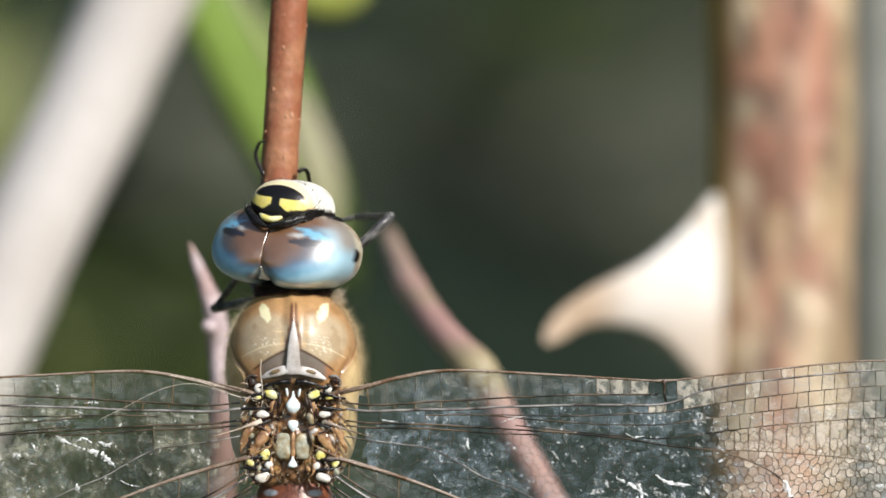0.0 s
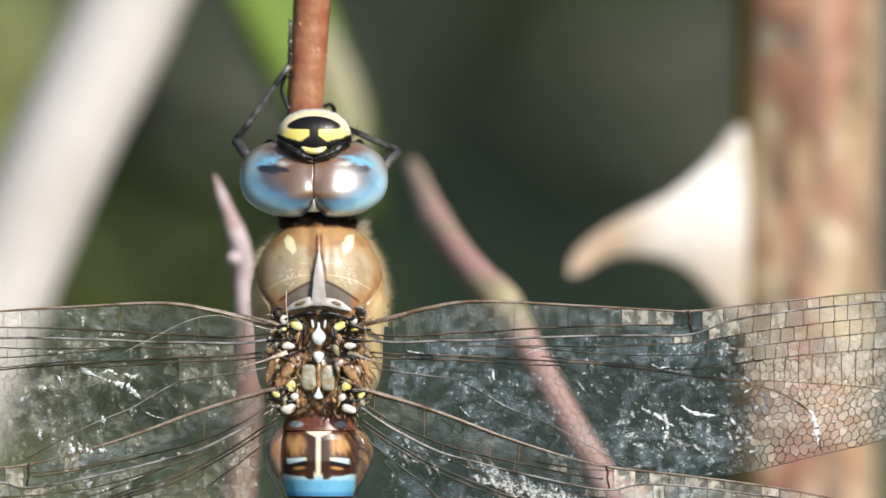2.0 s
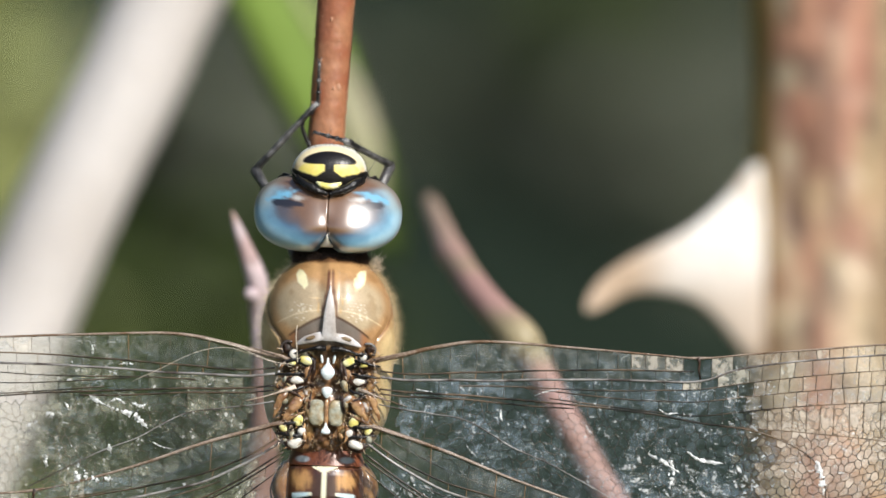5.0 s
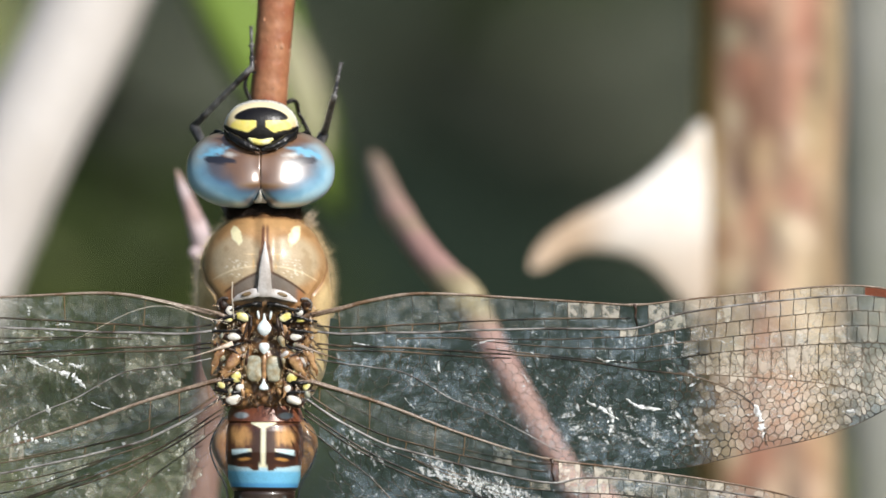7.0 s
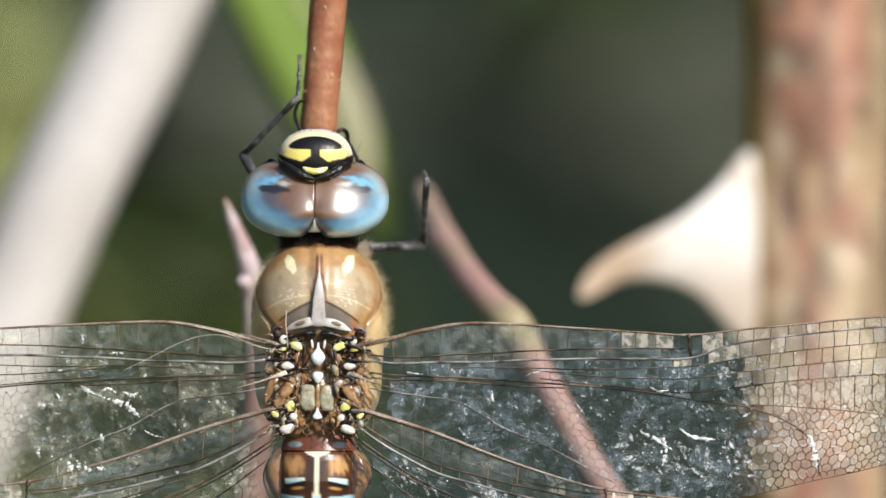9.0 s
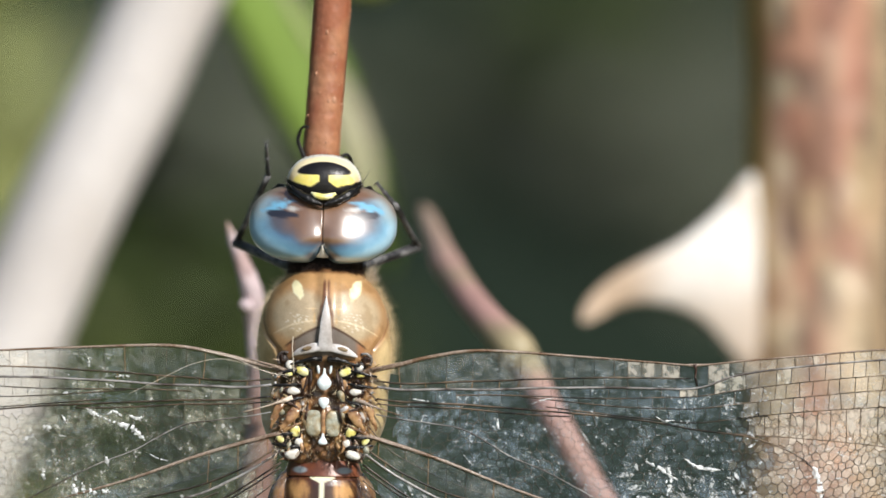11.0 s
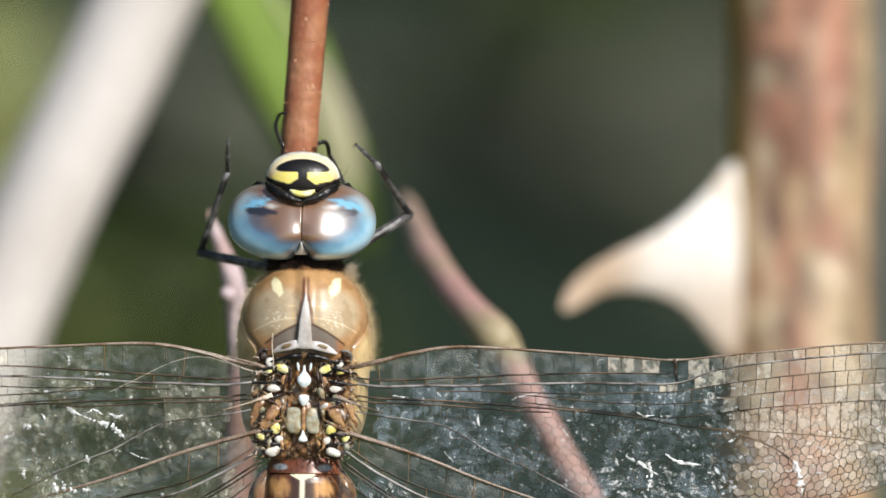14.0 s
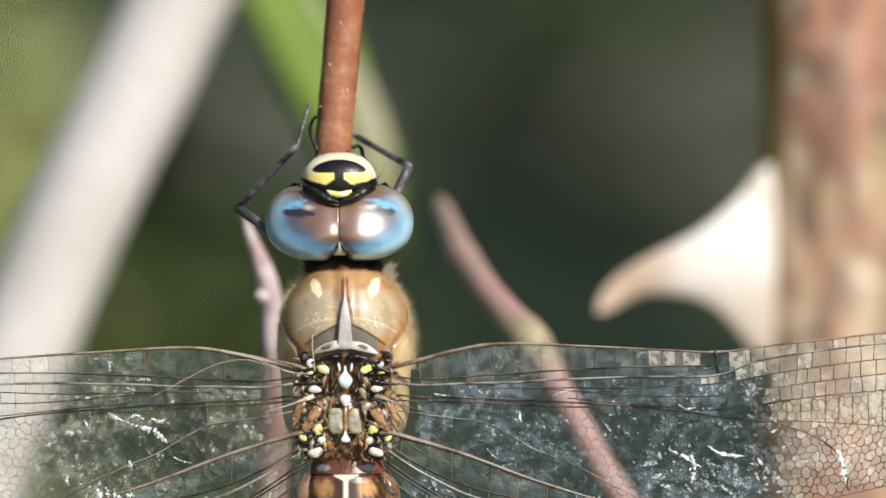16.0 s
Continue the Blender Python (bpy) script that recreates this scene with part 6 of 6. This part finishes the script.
    # turn of the head about the body's axis, and its lean to the side
    turns = [(0, -25, 8), (0.1, -36, 8), (0.2, -8, 2), (0.3, 0, 0), (0.5, 0, 0), (0.6, -52, 10), (0.7, -78, 6), (0.8, -12, 2), (0.9, -2, 0), (1.0, 0, 0), (4.2, 0, 0), (6.3, 0, 0), (9.2, 0, 0), (11.3, 0, 0), (11.4, 3, 0),
             (11.5, 24, -4), (11.6, 52, -11), (11.7, 82, -20), (12.0, 87, -21), (12.2, 86, -18), (12.3, 86, -21), (12.4, 87, -13), (12.5, 86, -8), (12.6, 56, -2), (12.7, 38, -3), (12.8, 22, -3), (12.9, 6, 0), (13.0, 0, 0),
             (13.1, -2, 0), (13.2, -12, 3), (13.3, -9, 2), (13.6, -9, 2), (13.7, -3, 0), (13.8, 0, 0), (14.0, 0, 0), (14.1, -10, 2), (14.2, -18, 4), (14.3, -3, 0), (14.4, 0, 0), (14.7, -4, 1), (14.8, -32, 9), (14.9, -25, 7),
             (15.0, -25, 7), (15.1, -4, 1), (15.2, 0, 0), (16.0, 0, 0)]
    nape = Vector((0, 0.6, -0.3))
    walk(skull, [(t, Matrix.Translation((HEAD_AT + nape + Vector((0.005 * yaw, 0, -0.005 * abs(yaw)))) * MM) @ pose(0, 0, 0, 0, lean, 0) @ pose(0, 0, 0, 0, 0, yaw) @ Matrix.Translation(-nape * MM)) for t, yaw, lean in turns])
    # front legs: knee, ankle and tip across and down from the middle of the head
    left = [(0, -58, 48, -30, 10, -25, -15), (0.2, -51, 44, -30, 5, -25, -20), (0.3, -54, 42, -32, 0, -28, -28), (0.4, -86, 7, -43, -43, -38, -72), (0.5, -55, 52, -72, -1, -87, -42), (0.6, -56, 52, -40, 10, -35, -20),
            (0.7, -50, 43, -56, -2, -69, -42), (0.8, -54, 43, -30, 0, -20, -20), (0.9, -61, 40, -40, -10, -35, -40), (1, -65, -34, -40, -77, -25, -107), (1.1, -57, -36, -27, -78, -23, -114), (1.2, -60, -29, -33, -77, -25, -105),
            (1.3, -83, -2, -40, -54, -28, -85), (1.4, -77, -12, -66, -60, -45, -74), (1.5, -86, 27, -79, -35, -90, -66), (1.6, -60, -32, -33, -70, -24, -104), (1.8, -59, -31, -29, -71, -22, -106), (2, -61, -29, -18, -90, -19, -121),
            (2.1, -76, -14, -53, -62, -43, -82), (2.2, -38, -40, 7, -75, 42, -97), (2.3, -79, -9, -46, -59, -34, -66), (2.4, -72, -10, -42, -55, -27, -90), (2.5, -59, -33, -21, -84, -22, -116), (3.5, -62, -29, -22, -80, -20, -112),
            (3.8, -59, -32, -25, -74, -20, -110), (3.9, -83, 30, -73, -30, -79, -67), (4, -86, 0, -66, -65, -62, -100), (4.1, -44, -45, -25, -85, -13, -110), (4.2, -59, -32, -12, -87, -12, -118), (6.3, -57, -32, -10, -84, -10, -115),
            (7, -53, -33, -8, -79, -9, -110), (9.2, -57, -33, -15, -78, -14, -110), (10.4, -59, -32, -22, -76, -18, -108), (11.3, -72, 40, -55, -17, -60, -37), (11.4, -55, -32, -20, -82, -13, -120), (11.5, -54, -38, -19, -94, -14, -125),
            (11.7, -62, -36, -25, -90, -20, -125), (11.9, -64, -36, -32, -92, -25, -125), (12, -70, -38, -30, -55, 0, -66), (12.1, -58, -55, -30, -58, -5, -60), (12.3, -75, -10, -43, -35, -20, -50), (12.5, -60, -38, -32, -38, -10, -40),
            (12.8, -40, -20, -10, -40, 15, -45), (13, -72, 38, -50, -30, -48, -60), (13.1, -80, 9, -50, -18, -25, -30), (13.3, -73, -15, -43, -40, -20, -48), (13.5, -61, -18, -36, -33, -12, -40), (13.6, -83, -10, -74, -70, -83, -107),
            (13.7, -62, -35, -30, -60, 0, -70), (13.8, -62, -35, -30, -62, 0, -72), (13.9, -83, 30, -78, -28, -86, -65), (14, -79, 26, -59, -37, -59, -60), (14.1, -62, 50, -30, 20, -15, 5), (14.2, -48, 50, -60, 0, -74, -38),
            (14.3, -56, 40, -30, 10, -20, -10), (14.5, -85, 28, -58, 11, -35, 0), (14.6, -82, 20, -60, -40, -52, -75), (14.7, -60, 43, -62, -15, -65, -40), (14.8, -54, 38, -30, 5, -20, -15), (15, -74, 13, -37, -30, -20, -45),
            (15.2, -67, 42, -35, 5, -25, -15), (15.3, -80, 5, -48, -44, -40, -74), (15.4, -55, -30, -20, -86, -16, -118), (15.5, -56, -36, -22, -84, -16, -118), (15.6, -82, 0, -54, -60, -52, -90), (15.7, -50, -30, -10, -62, 28, -84),
            (15.8, -69, -22, -34, -64, 4, -85), (15.9, -84, 8, -62, -48, -60, -82), (16, -79, -11, -33, -59, -24, -90)]
    right = [(0, 80, -26, 52, -24, 25, -18), (0.2, 76, 22, 50, 6, 25, -2), (0.3, 81, 28, 56, 8, 30, 0), (0.4, 44, -42, 14, -58, -12, -62), (0.5, 80, -20, 52, -40, 30, -50), (0.6, 76, -18, 48, -28, 22, -34), (0.7, 68, -27, 42, -40, 18, -46),
             (0.8, 81, -7, 50, -24, 24, -32), (0.9, 86, 24, 66, 0, 40, -8), (1, 62, -29, 32, -50, 8, -60), (1.1, 58, -41, 18, -66, -8, -74), (1.2, 70, -12, 30, -40, 6, -48), (1.5, 57, -38, 14, -55, -14, -60), (1.6, 70, -22, 36, -49, 12, -56),
             (1.8, 58, -33, 14, -48, -14, -54), (2, 64, -22, 22, -40, -4, -48), (2.1, 24, -52, -14, -72, -40, -80), (2.2, 55, -37, 12, -60, -14, -70), (2.4, 61, -35, 30, -44, 4, -52), (2.5, 51, -43, 10, -56, -16, -64), (3.4, 55, -35, 16, -52, -10, -60),
             (3.5, 82, -11, 56, -45, 44, -60), (3.6, 55, -33, 28, -46, 4, -54), (3.9, 57, -32, 16, -55, -10, -62), (4.2, 44, -42, 4, -58, -20, -64), (6.3, 51, -35, 22, -54, -2, -60), (6.7, 53, -35, 24, -52, 0, -58), (6.8, 84, 35, 96, -25, 106, -62),
             (6.9, 43, -30, 36, -72, 32, -100), (7, 48, -28, 56, -57, 61, -83), (7.1, 53, -33, 24, -44, -2, -50), (8, 55, -37, 18, -53, -8, -60), (8.5, 61, -35, 16, -46, -10, -54), (8.9, 63, -25, 24, -56, 0, -66), (9, 84, 35, 86, -16, 84, -22),
             (9.1, 61, 47, 59, 12, 45, -5), (9.2, 70, 34, 45, 18, 25, 8), (10, 59, -33, 18, -50, -8, -58), (11.3, 78, 30, 66, -6, 55, -25), (11.4, 85, 26, 78, -20, 70, -35), (11.5, 64, 42, 60, 18, 40, 5), (11.6, 78, 3, 48, -26, 22, -36),
             (11.7, 75, -8, 34, -28, 10, -36), (11.8, 65, -6, 36, -42, 12, -52), (11.9, 58, 32, 50, 10, 30, -5), (12, 70, -6, 32, -29, 6, -38), (12.1, 78, -8, 38, -38, 12, -48), (12.3, 70, 20, 55, -18, 40, -35), (12.5, 87, 2, 47, -22, 20, -32),
             (12.8, 85, 22, 58, 0, 34, -14), (13, 77, -18, 38, -51, 18, -66), (13.1, 80, -10, 42, -46, 20, -60), (13.3, 82, -10, 42, -43, 18, -54), (13.5, 86, 5, 58, -34, 40, -50), (13.6, 69, -15, 38, -46, 14, -56), (13.7, 76, -14, 40, -50, 20, -66),
             (13.8, 73, 38, 81, -10, 80, -20), (13.9, 62, 40, 62, 0, 50, -15), (14, 83, -7, 57, -45, 40, -60), (14.2, 84, -10, 50, -36, 25, -46), (14.4, 80, -10, 44, -40, 20, -50), (14.5, 83, 28, 68, -8, 50, -22), (14.7, 58, 43, 55, 22, 40, 8),
             (14.8, 86, 22, 72, -8, 55, -24), (15, 64, -27, 30, -60, 8, -72), (15.1, 70, -16, 36, -46, 12, -56), (15.2, 85, 25, 62, -3, 40, -15), (15.3, 81, 39, 66, 9, 50, -8), (15.4, 70, -24, 40, -62, 20, -74), (15.5, 36, -39, 0, -74, -26, -84),
             (15.6, 42, -39, 10, -66, -16, -74), (15.8, 52, -37, 12, -60, -14, -68), (16, 54, -43, 14, -66, -12, -74)]
    for key, table, s in (("left", left, -1), ("right", right, 1)):
        for piece, moves in zip(legs[key], leg_rows(table, s)):
            walk(piece, moves)


motions()
